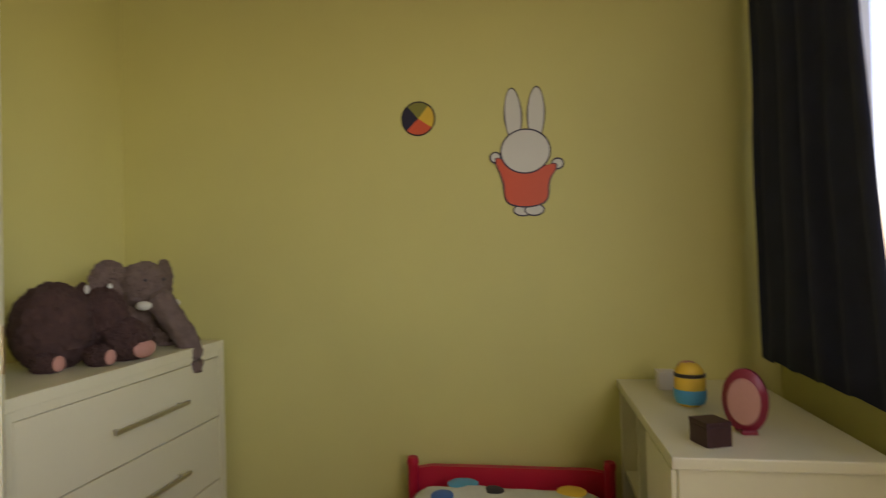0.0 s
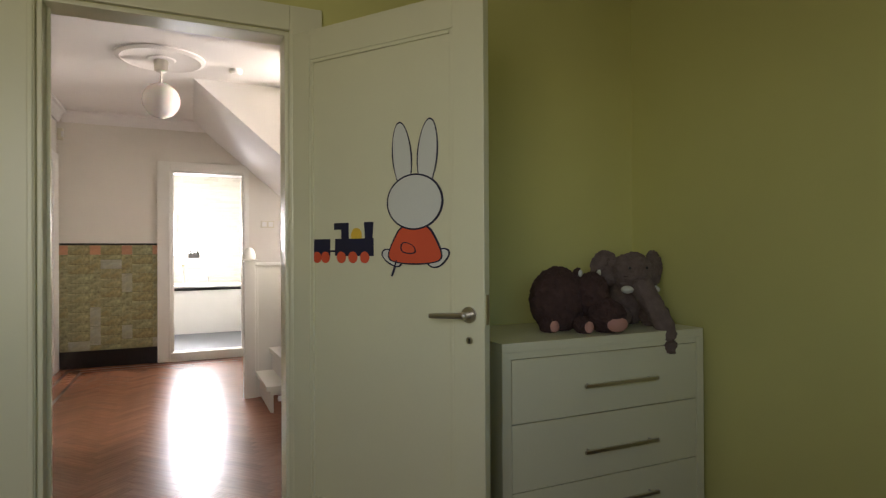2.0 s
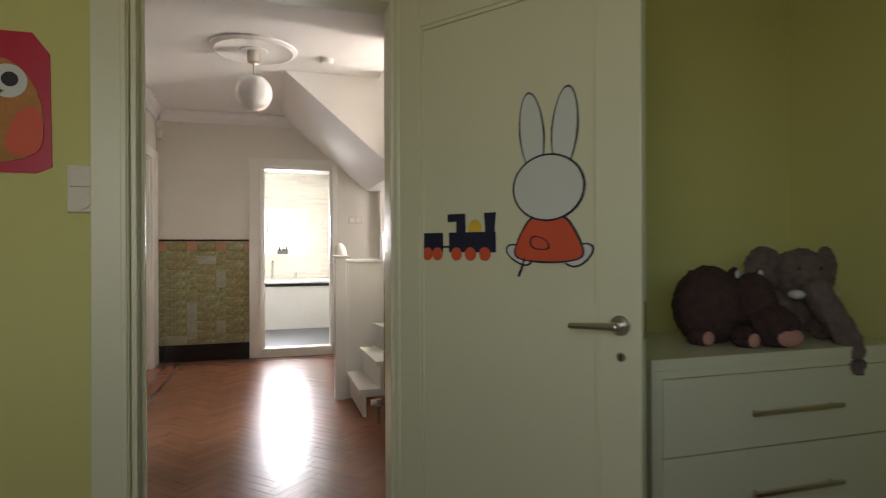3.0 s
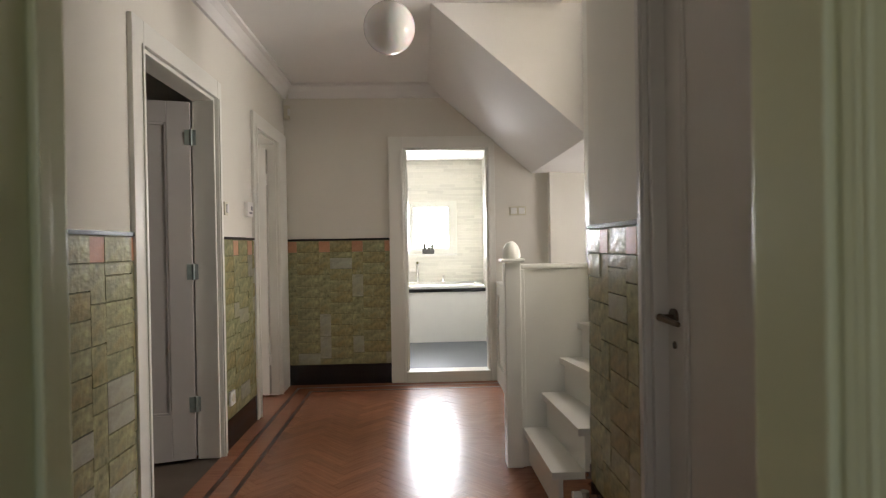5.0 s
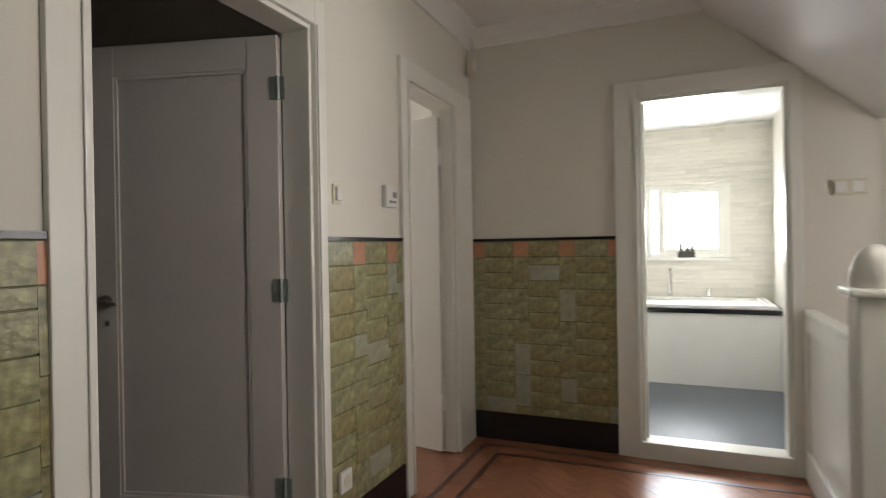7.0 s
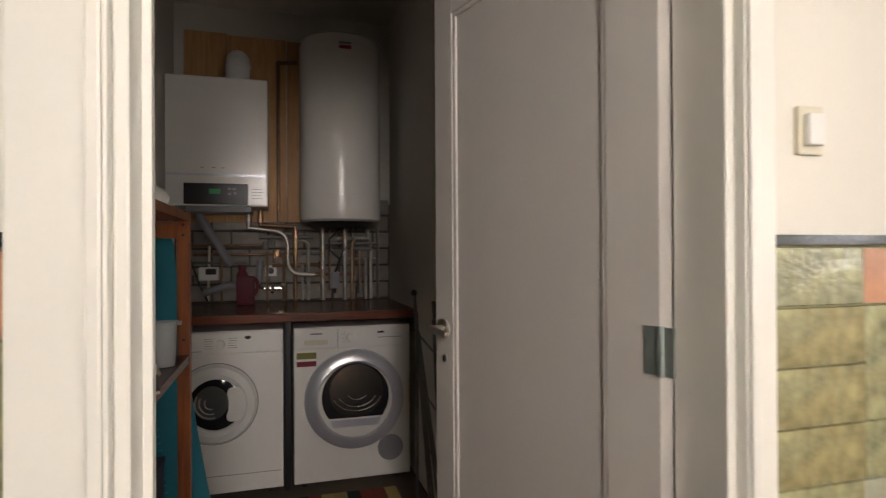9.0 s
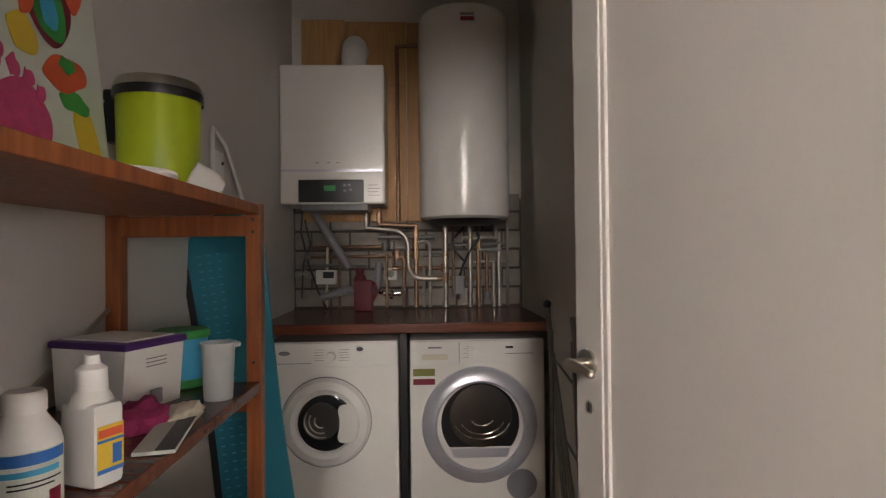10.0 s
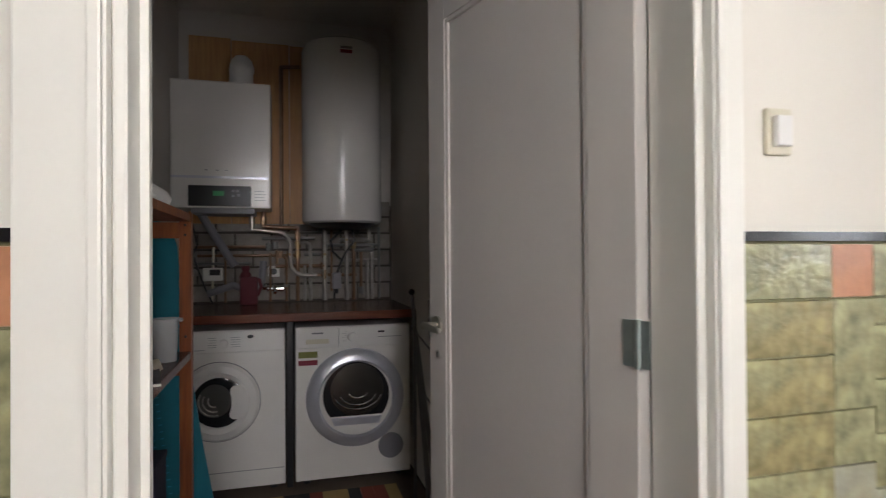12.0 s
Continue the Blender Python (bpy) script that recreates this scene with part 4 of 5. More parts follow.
MAROON = material("dark_maroon_card", (0.045, 0.014, 0.013), 0.5, vary=0.2)
part("box_body", B(-0.036, 0.036, -0.035, 0.035, 0, 0.05, 0.003), MAROON, bx)
part("box_lid", B(-0.037, 0.037, -0.036, 0.036, 0.05, 0.062, 0.003), MAROON, bx)

# curtains and bedroom window


def curtain(x0, x1, z0, z1, y, folds, sweep=0.0):
    bm = bmesh.new()
    n, m = 90, 16
    g = []
    for j in range(m + 1):
        row = []
        for i in range(n + 1):
            u, w = i / n, j / m
            f = math.sin(u * folds * 2 * math.pi + 0.5 * math.sin(w * 3)) * 0.02 * (0.7 + 0.3 * (1 - w))
            row.append(bm.verts.new((x0 + (x1 - x0) * u - sweep * (1 - u) * (1 - w) ** 2 + 0.008 * math.sin(u * 40), y + f + 0.01 * noise.noise(Vector((u * 8, w * 4, 1))), z0 + (z1 - z0) * w + 0.012 * math.sin(u * folds * 2 * math.pi) * (1 - w))))
        g.append(row)
    for j in range(m):
        for i in range(n):
            bm.faces.new((g[j][i], g[j][i + 1], g[j + 1][i + 1], g[j + 1][i]))
    ob = new("curtain", mesh_of("curtain", bm, NAVY, True))
    ob.modifiers.new("thickness", "SOLIDIFY").thickness = 0.004
    return tagged(ob, "dark navy blue pleated curtain hanging at the window", "curtain", "bedroom curtains")


curtain(2.598, 3.26, 0.76, 2.38, BEDY + 0.10, 5, 0.13)
curtain(-0.8, -0.25, 0.75, 2.38, BEDY + 0.10, 5)
cr = thing("curtain_rail", "white curtain rail above the bedroom window", "curtain rail", (1.3, BEDY + 0.1, 2.39))
part("rail", rod(bmesh.new(), (-2.15, 0, 0), (2.05, 0, 0), 0.012), PLASTIC, cr)
for x in (-2.0, 1.9):
    part("bracket", B(x - 0.01, x + 0.01, -0.1, 0.0, -0.006, 0.006), PLASTIC, cr)
win2 = structure("window_2", bmesh.new(), WHITE, "white framed bedroom window", "window")
for a in ((-0.25, -0.18, 0.95, 2.3), (2.88, 2.95, 0.95, 2.3), (-0.18, 2.88, 0.95, 1.02), (-0.18, 2.88, 2.23, 2.3), (0.85, 0.91, 1.02, 2.23), (1.85, 1.91, 1.02, 2.23)):
    part("window_frame", B(a[0], a[1], BEDY - 0.08, BEDY - 0.03, a[2], a[3], 0.004), WHITE, win2)
part("window_sill", B(-0.3, 3.0, BEDY - 0.02, BEDY + 0.03, 0.92, 0.95, 0.004), WHITE, win2)

# ---- closet things ----
CF = -2.335


def appliance(name, label, y0, y1):
    """The white case of a washer or dryer; local x = 0 is its front, y runs across from its middle."""
    ob = thing(name, label, name.replace("_", " "), (CF, (y0 + y1) / 2, 0))
    w = (y1 - y0) / 2 - 0.003
    part("body", B(-0.58, 0, -w, w, 0.03, 0.85, 0.008), ENAMEL, ob)
    part("control_panel", B(0.0, 0.012, -w + 0.003, w - 0.003, 0.735, 0.845, 0.006), PLASTIC, ob)
    for y in (-w + 0.06, w - 0.06):
        part("foot", rod(bmesh.new(), (-0.06, y, 0), (-0.06, y, 0.032), 0.02), BLACK, ob)
    return ob, w


FRONTROT = pose(0, 0, 0, 0, 90, 0)
wm, w = appliance("washing_machine", "white front-loading washing machine with a round door", 2.17, 2.763)
c = pose(0.002, -0.035, 0.485) @ FRONTROT
part("door_ring", lathe(bmesh.new(), [(0.126, 0.012), (0.134, 0.03), (0.155, 0.04), (0.187, 0.028), (0.202, 0.002)], c, 48, False), PLASTIC, wm, "white plastic door ring", True)
gl = part("door_glass", lathe(bmesh.new(), [(0.129, 0.014), (0.11, 0.02), (0.06, 0.012), (0.0005, 0.008)], c, 40), DARKGLASS, wm, "dark round glass", True)
STEELDRUM = material("dim_drum_steel", (0.18, 0.175, 0.165), 0.28, 1.0)
part("drum", lathe(bmesh.new(), [(0.085, 0.0205), (0.06, 0.0215), (0.02, 0.0195), (0.0005, 0.0195)], pose(0, -0.055, 0.495) @ FRONTROT, 32), STEELDRUM, wm, "dim steel drum", True)
for q in (0.03, 0.055, 0.075):
    part("drum_ring", pipe(bmesh.new(), [(0.024, -0.055 + q * math.cos(radians(a)), 0.495 + q * math.sin(radians(a))) for a in range(150, 300, 15)], 0.003, 8), STEEL, wm, smooth=True)
part("door_grip", prism(bmesh.new(), rounded([(0.045, 0.40), (0.13, 0.40), (0.15, 0.485), (0.13, 0.57), (0.05, 0.57), (0.07, 0.485)], 2), 0.008, pose(0.03, -0.035, 0, 0, 0, 90)), PLASTIC, wm, "white door grip", True)
part("dial", rod(bmesh.new(), (0.012, -0.01, 0.785), (0.03, -0.01, 0.785), 0.022, 0.018, 24), PLASTIC, wm, smooth=True)
part("badge", ball(bmesh.new(), (0.012, -0.22, 0.80), 0.02, 0.15, 1.3, 0.5, 16), PIPEGREY, wm, "grey oval badge", True)
part("indicator", ball(bmesh.new(), (0.012, 0.12, 0.815), 0.013, 0.2, 1.2, 0.7, 14), BLACK, wm)
part("drawer_seam", B(0.0118, 0.0125, -w + 0.01, -0.10, 0.752, 0.755), PIPEGREY, wm)
for k in range(5):
    part("marking", B(0.0118, 0.0126, -0.085, -0.045, 0.765 + 0.012 * k, 0.767 + 0.012 * k), PIPEGREY, wm)
    part("marking", B(0.0118, 0.0126, 0.025, 0.07, 0.765 + 0.012 * k, 0.767 + 0.012 * k), PIPEGREY, wm)
# Grey ring painted in as the shade round the door's rim.
part("door_seam", lathe(bmesh.new(), [(0.200, 0.0005), (0.206, 0.001), (0.206, 0.0)], c, 48, False), PIPEGREY, wm)
part("kick_seam", B(0, 0.0008, -w + 0.01, w - 0.01, 0.118, 0.121), PIPEGREY, wm)
td, w = appliance("tumble_dryer", "white tumble dryer with a silver-rimmed glass door", 2.809, 3.436)
c = pose(0.002, 0.008, 0.460) @ FRONTROT
part("door_ring", lathe(bmesh.new(), [(0.195, 0.03), (0.206, 0.042), (0.24, 0.038), (0.262, 0.02), (0.266, 0.001)], c, 56, False), ALU, td, "silver door rim", True)
part("door_inner", lathe(bmesh.new(), [(0.0005, 0.020), (0.18, 0.022), (0.196, 0.031)], c, 48), PLASTIC, td, smooth=True)
part("door_glass", prism(bmesh.new(), [(0.178 * math.cos(radians(a)), 0.178 * math.sin(radians(a)) + 0.012) for a in range(-38, 219, 8)], 0.012, pose(0.024, 0.008, 0.466, 0, 0, 90)), DARKGLASS, td, "dark glass showing a steel drum")
part("drum", lathe(bmesh.new(), [(0.142, 0.0365), (0.11, 0.0372), (0.06, 0.0366), (0.0005, 0.0364)], pose(0, 0.012, 0.508) @ FRONTROT, 40), material("drum_steel", (0.17, 0.165, 0.155), 0.25, 1.0), td, "dim steel drum", True)
for k, r in enumerate((0.05, 0.10, 0.13)):
    bm = bmesh.new()
    pipe(bm, [(0.038, 0.015 + r * math.cos(radians(a)), 0.50 + 0.75 * r * math.sin(radians(a))) for a in range(200, 345, 12)], 0.004, 8)
    part("drum_ring", bm, CHROME, td, smooth=True)
part("door_sill", prism(bmesh.new(), [(-0.135, -0.105), (0.135, -0.105), (0.12, -0.145), (-0.12, -0.145)], 0.014, pose(0.026, 0.008, 0.466, 0, 0, 90)), ALU, td, "grey lint filter sill")
part("control_seam", B(0.0115, 0.0126, -0.085, -0.082, 0.742, 0.84), PIPEGREY, td)
part("water_drawer", B(0.012, 0.016, -0.255, -0.135, 0.76, 0.785, 0.002), PALE, td)
part("dial", rod(bmesh.new(), (0.012, -0.01, 0.79), (0.032, -0.01, 0.79), 0.026, 0.022, 28), PLASTIC, td, smooth=True)
part("lettering_bar", B(0.0118, 0.0126, -0.225, -0.165, 0.812, 0.82), PIPEGREY, td)
part("display", B(0.0118, 0.013, 0.13, 0.165, 0.808, 0.818), BLACK, td)
for k in range(6):
    part("marking", B(0.0118, 0.0126, -0.065 + 0.016 * (k % 2), -0.04, 0.768 + 0.01 * k, 0.7695 + 0.01 * k), PIPEGREY, td)
part("marking_row", B(0.0118, 0.0126, 0.13, 0.26, 0.783, 0.786), PIPEGREY, td)
part("energy_label", B(0, 0.001, -0.295, -0.195, 0.645, 0.725), PLASTIC, td, "printed energy sticker")
part("label_band", B(0, 0.0016, -0.295, -0.195, 0.645, 0.672), SHADE_RED, td)
part("label_band", B(0, 0.0016, -0.295, -0.195, 0.685, 0.718), OLIVE, td)
part("vent_grille", rod(bmesh.new(), (0, 0.20, 0.18), (0.004, 0.20, 0.18), 0.07, seg=32), PIPEGREY, td)

ct = tagged(part("worktop", B(-3.09, CF + 0.03, 2.125, 3.465, 0.885, 0.93, 0.006), MAHOG), "dark red-brown wooden worktop over the machines", "worktop")
part("support_batten", B(-3.09, CF - 0.02, 2.768, 2.80, 0.0, 0.885), BLACK, ct)

bo = thing("boiler", "white wall-hung heating boiler with a black control panel", "boiler", (-2.75, 2.404, 1.515))
part("casing", B(-0.34, 0, -0.277, 0.277, 0, 0.745, 0.012), ENAMEL, bo)
part("seam_strip", B(-0.002, 0.0025, -0.272, 0.262, 0.172, 0.186), ALU, bo, "thin grey strip")
part("control_panel", B(-0.002, 0.006, -0.18, 0.165, 0.01, 0.13, 0.004), BLACK, bo, "black control panel")
part("display", B(0.006, 0.008, -0.045, 0.015, 0.07, 0.098), GREENLCD, bo, "green lit display")
for y, z in ((0.065, 0.10), (0.09, 0.10), (0.065, 0.07), (0.095, 0.075)):
    part("button", B(0.006, 0.009, y - 0.008, y + 0.008, z - 0.007, z + 0.007, 0.001), PIPEGREY, bo)
for k in range(4):
    part("print_line", B(-0.001, 0.001, 0.185, 0.25 - 0.01 * (k % 2), 0.045 + 0.018 * k, 0.048 + 0.018 * k), PIPEGREY, bo)
for y in (-0.09, -0.03, 0.02):
    part("print_mark", B(-0.001, 0.001, y, y + 0.018, 0.218, 0.222), PIPEGREY, bo)
bm = bmesh.new()
pipe(bm, [(-0.17, 0.10, 0.74), (-0.17, 0.10, 0.86), (-0.20, 0.10, 0.90), (-0.34, 0.10, 0.92)], 0.07, 24)
part("flue", bm, PLASTIC, bo, "white flue elbow", True)
part("underside", B(-0.32, -0.03, -0.17, 0.18, -0.03, 0.0), PIPEGREY, bo)
cy = thing("water_heater", "tall white cylindrical water heater on the wall", "water heater", (-2.83, 3.11, 1.43))
part("tank", lathe(bmesh.new(), [(0.225, -0.0), (0.242, 0.012), (0.245, 0.03), (0.245, 1.06), (0.235, 1.095), (0.20, 1.115), (0.0005, 1.13)], seg=64), ENAMEL, cy, smooth=True)
part("base_cap", lathe(bmesh.new(), [(0.15, -0.03), (0.19, -0.012), (0.21, 0.001)], seg=48), BLACK, cy, "black bottom cap", True)
part("badge", B(0.2445, 0.2475, -0.03, 0.04, 1.00, 1.02), SHADE_RED, cy, "small red badge")
part("badge_bar", B(0.2445, 0.2475, -0.03, 0.04, 1.026, 1.04), PIPEGREY, cy)

bd = thing("backing_boards", "light plywood boards fixed behind the boiler", "wooden board", (-3.09, 2.6, 1.44))
part("board", B(0, 0.02, -0.42, -0.17, 0.0, 1.19, 0.002), PLY, bd)
part("board", B(0, 0.018, -0.166, 0.19, 0.80, 1.18, 0.002), PLY, bd)
part("board", B(0, 0.022, -0.166, 0.19, 0.0, 0.796, 0.002), PLY, bd)
part("board", B(0, 0.03, 0.194, 0.34, 0.0, 1.17, 0.002), PLY, bd)

# pipework on the brick wall; y across, z up, off the wall at x
PX = -3.03


def run(name, label, pts, r, mat, depth=0.0):
    o = Vector((PX + depth, pts[0][0], pts[0][1]))
    r *= 1.2
    bm = pipe(bmesh.new(), [(0 if len(p) < 3 else p[2], p[0] - o.y, p[1] - o.z) for p in pts], r)
    ob = new(name, mesh_of(name, bm, mat, True))
    ob.location = o
    return tagged(ob, label, "pipe", "closet pipework")


def arc(cy, cz, r, a0, a1, n=7):
    return [(cy + r * math.cos(radians(a0 + (a1 - a0) * k / n)), cz + r * math.sin(radians(a0 + (a1 - a0) * k / n))) for k in range(n + 1)]


PIPESTEEL = material("dull_pipe_steel", (0.34, 0.32, 0.29), 0.33, 1.0, vary=0.25, scale=25)
DULLBRASS = material("tarnished_brass", (0.24, 0.17, 0.09), 0.4, 1.0, vary=0.25, scale=30)
run("copper_pipe", "long copper pipe along the brick wall", [(2.22, 1.29), (2.66, 1.29)], 0.009, COPPER)
run("copper_pipe", "long copper pipe along the brick wall", [(2.22, 1.235), (2.86, 1.235)], 0.008, COPPER)
run("copper_pipe", "copper pipe curving down from the boiler", [(2.56, 1.52), (2.56, 1.40), (2.70, 1.385)] + arc(2.70, 1.29, 0.095, 80, 0) + [(2.795, 1.20)] + arc(2.88, 1.19, 0.085, 180, 270) + [(2.96, 1.105)], 0.012, PIPESTEEL, 0.05)
run("copper_pipe", "copper pipe under the boiler", [(2.63, 1.52), (2.63, 1.42), (2.84, 1.41), (2.84, 0.94)], 0.011, COPPER, 0.02)
run("copper_pipe", "copper pipe rising beside the boiler", [(2.74, 1.43), (2.74, 2.45), (2.86, 2.46)], 0.010, COPPER, 0.02)
run("copper_pipe", "bent copper pipe with a short arch", [(2.85, 1.32)] + arc(2.88, 1.28, 0.04, 120, 0) + [(2.92, 0.94)], 0.009, PIPESTEEL, 0.03)
run("copper_pipe", "short bent copper pipe", [(2.71, 1.18), (2.71, 1.26)] + arc(2.74, 1.2, 0.03, 90, 0) + [(2.77, 0.94)], 0.008, COPPER, 0.03)
run("copper_pipe", "upright pipe below the heater", [(3.01, 1.42), (3.01, 0.94)], 0.013, PIPESTEEL, 0.04)
run("copper_pipe", "upright pipe below the heater", [(3.15, 1.40), (3.15, 0.94)], 0.012, PIPESTEEL, 0.06)
run("copper_pipe", "upright pipe below the heater", [(3.20, 1.36), (3.20, 0.94)], 0.011, COPPER, 0.03)
run("copper_pipe", "upright pipe by the corner", [(3.32, 1.30), (3.32, 0.94)], 0.012, PIPESTEEL, 0.02)
run("copper_pipe", "upright pipe by the corner", [(3.25, 1.27), (3.25, 1.0)], 0.009, COPPER, 0.02)
run("copper_pipe", "cross pipe below the heater", [(3.11, 1.335), (3.30, 1.335), (3.30, 1.43)], 0.011, PIPESTEEL, 0.04)
run("copper_pipe", "cross pipe below the heater", [(3.20, 1.27), (3.33, 1.27)], 0.012, IRON, 0.03)
run("copper_pipe", "cross pipe along the wall", [(2.70, 1.165), (3.0, 1.165)], 0.010, COPPER, 0.01)
run("copper_pipe", "cross pipe along the wall", [(2.88, 1.24), (3.02, 1.24)], 0.010, IRON, 0.01)
run("copper_pipe", "cross pipe along the wall", [(2.15, 1.13), (2.28, 1.13), (2.32, 1.13)], 0.016, PIPESTEEL, 0.03)
run("copper_pipe", "thin pale upright water pipe", [(2.33, 1.29), (2.32, 0.94)], 0.006, PALE, 0.01)
run("drain_pipe", "slanting grey plastic drain pipe", [(2.26, 1.50), (2.46, 1.17)], 0.020, PIPEGREY, 0.07)
run("drain_hose", "ribbed grey drain hose", [(2.30, 1.0), (2.45, 1.05), (2.58, 1.0), (2.62, 1.08), (2.63, 1.20)], 0.018, PIPEGREY, 0.06)
run("black_cable", "loose black cable hanging on the wall", [(2.20, 1.50), (2.19, 1.38), (2.23, 1.2), (2.28, 1.05), (2.33, 0.94)], 0.005, BLACK, 0.06)
run("black_cable", "loose black cable hanging on the wall", [(2.21, 1.45), (2.24, 1.3), (2.20, 1.2), (2.19, 1.0)], 0.004, BLACK, 0.05)
run("black_cable", "black cable looping below the heater", [(3.12, 1.40), (3.05, 1.33), (3.06, 1.26), (3.12, 1.2), (3.08, 1.1), (3.07, 0.95)], 0.006, BLACK, 0.05)
for k, (y, z, m) in enumerate(((2.66, 1.29, IRON), (2.73, 1.24, COPPER), (2.79, 1.24, DULLBRASS), (2.84, 1.30, DULLBRASS), (2.84, 1.36, COPPER), (2.84, 1.24, DULLBRASS), (3.01, 1.11, COPPER), (3.01, 1.24, DULLBRASS), (3.15, 1.335, DULLBRASS), (3.20, 1.30, DULLBRASS), (2.56, 1.45, PIPESTEEL), (2.63, 1.46, COPPER), (2.22, 1.235, IRON), (2.20, 1.14, PIPESTEEL), (2.70, 1.30, IRON), (3.25, 1.0, IRON), (3.0, 1.165, COPPER))):
    v = thing("pipe_fitting", "small metal valve fitting on the pipes", "pipe fitting", (PX + 0.03, y, z), group="closet fittings")
    part("nut", rod(bmesh.new(), (0, 0, -0.022), (0, 0, 0.022), 0.018, seg=6), m, v)
    part("stem", rod(bmesh.new(), (0.015, 0, 0), (0.045, 0, 0), 0.008), m, v, smooth=True)
    if k % 3 == 0:
        part("valve_handle", B(0.04, 0.05, -0.006, 0.006, -0.03, 0.03, 0.003), m, v)
for y, z0, z1, q, m, dep in ((3.055, 1.0, 1.42, 0.007, COPPER, 0.03), (3.285, 0.94, 1.20, 0.010, PIPESTEEL, 0.05), (2.40, 0.94, 1.29, 0.006, COPPER, 0.02), (2.67, 0.94, 1.25, 0.007, COPPER, 0.03), (2.885, 0.94, 1.17, 0.008, PIPESTEEL, 0.02), (3.37, 0.94, 1.42, 0.008, IRON, 0.02)):
    run("copper_pipe", "thin upright pipe on the brick wall", [(y, z1), (y, z0)], q, m, dep)
for y0, y1, z, q, m in ((2.17, 2.55, 1.185, 0.007, IRON), (3.02, 3.38, 1.30, 0.009, IRON), (2.93, 3.22, 1.105, 0.009, COPPER), (2.62, 2.95, 1.345, 0.010, IRON), (3.10, 3.38, 1.20, 0.008, PIPESTEEL)):
    run("copper_pipe", "dark cross pipe along the brick wall", [(y0, z), (y1, z)], q, m, 0.015)
run("black_cable", "black cable looping from the heater", [(3.18, 1.42), (3.2, 1.33), (3.14, 1.25), (3.1, 1.16), (3.08, 1.08)], 0.006, BLACK, 0.08)
jb = thing("junction_box", "small grey junction box between the pipes", "junction box", (PX + 0.07, 3.085, 1.07))
part("body", B(-0.04, 0.02, -0.028, 0.028, -0.055, 0.05, 0.006), PIPEGREY, jb)
part("gland", rod(bmesh.new(), (0, 0, -0.055), (0, 0, -0.085), 0.01), BLACK, jb, smooth=True)
tm = thing("timer_box", "small white timer box with a dark window", "timer", (PX + 0.06, 2.33, 1.12))
part("body", B(-0.05, 0.02, -0.055, 0.055, -0.04, 0.04, 0.005), PLASTIC, tm)
part("display", B(0.02, 0.0215, -0.015, 0.045, -0.005, 0.03), BLACK, tm)
sk = thing("wall_socket", "white wall socket between the pipes", "socket", (-3.09, 2.69, 1.13))
part("plate", B(0, 0.025, -0.035, 0.035, -0.035, 0.035, 0.004), PLASTIC, sk)
part("insert", rod(bmesh.new(), (0.02, 0, 0), (0.027, 0, 0), 0.02, seg=20), BLACK, sk)
JUGRED = material("dark_red_jug_plastic", (0.10, 0.008, 0.016), 0.65, vary=0.15)
jug = new("red_bottle", mesh_of("red_bottle", box(bmesh.new(), -0.045, 0.045, -0.06, 0.05, 0, 0.19, 0.02), JUGRED, True))
jug.matrix_world = pose(-2.92, 2.55, 0.93)
jug.scale = (0.95, 0.95, 0.92)
tagged(jug, "dark red plastic bottle standing on the worktop", "bottle")
part("neck", lathe(bmesh.new(), [(0.04, 0.18), (0.034, 0.205), (0.022, 0.225), (0.02, 0.235)], pose(0, -0.025, 0), 20), JUGRED, jug, smooth=True)
part("cap", rod(bmesh.new(), (0, -0.025, 0.233), (0, -0.025, 0.262), 0.025), JUGRED, jug, smooth=True)
part("grip", pipe(bmesh.new(), [(0, 0.03, 0.18), (0, 0.06, 0.165), (0, 0.072, 0.12), (0, 0.045, 0.06)], 0.011), JUGRED, jug, smooth=True)
tp = thing("wall_tap", "chrome mixer tap low on the closet wall", "tap", (-3.03, 2.70, 1.02))
part("body", rod(bmesh.new(), (0, -0.05, 0), (0, 0.05, 0), 0.016), CHROME, tp, smooth=True)
for y in (-0.065, 0.065):
    part("tap_handle", rod(bmesh.new(), (0.01, y, 0.01), (0.04, y, 0.025), 0.018, 0.014, 8), CHROME, tp)
part("spout", pipe(bmesh.new(), [(0, 0, 0), (0.05, 0, 0.02), (0.10, 0, -0.02)], 0.010), CHROME, tp, smooth=True)

# wooden rack and what stands on it
RX0, RX1, RY0, RY1 = -1.13, -0.222, 2.125, 2.487
rk = thing("wooden_rack", "orange-stained pine storage rack", "rack", ((RX0 + RX1) / 2, (RY0 + RY1) / 2, 0))
hx, hy = (RX1 - RX0) / 2, (RY1 - RY0) / 2
for x in (-hx, hx - 0.035):
    for y in (-hy, hy - 0.035):
        part("post", B(x, x + 0.035, y, y + 0.035, 0, 1.368 if x < 0 else 1.385, 0.002), PINE, rk)
for z in (1.365, 0.945, 0.48):
    part("shelf", B(-hx + 0.036, hx - 0.036, -hy + 0.004, hy - 0.002, z - 0.024, z, 0.002), PINE if z > 1 else MAHOG, rk)
    for x in (-hx, hx - 0.03):
        part("cross_rail", B(x + 0.004, x + 0.026, -hy + 0.035, hy - 0.035, z - 0.075, z - 0.026, 0.002), PINE, rk)
bm = rod(bmesh.new(), (-hx + 0.03, -hy + 0.006, 1.12), (hx - 0.04, -hy + 0.006, 0.72), 0.006)
part("brace", bm, STEEL, rk, "thin metal cross brace")
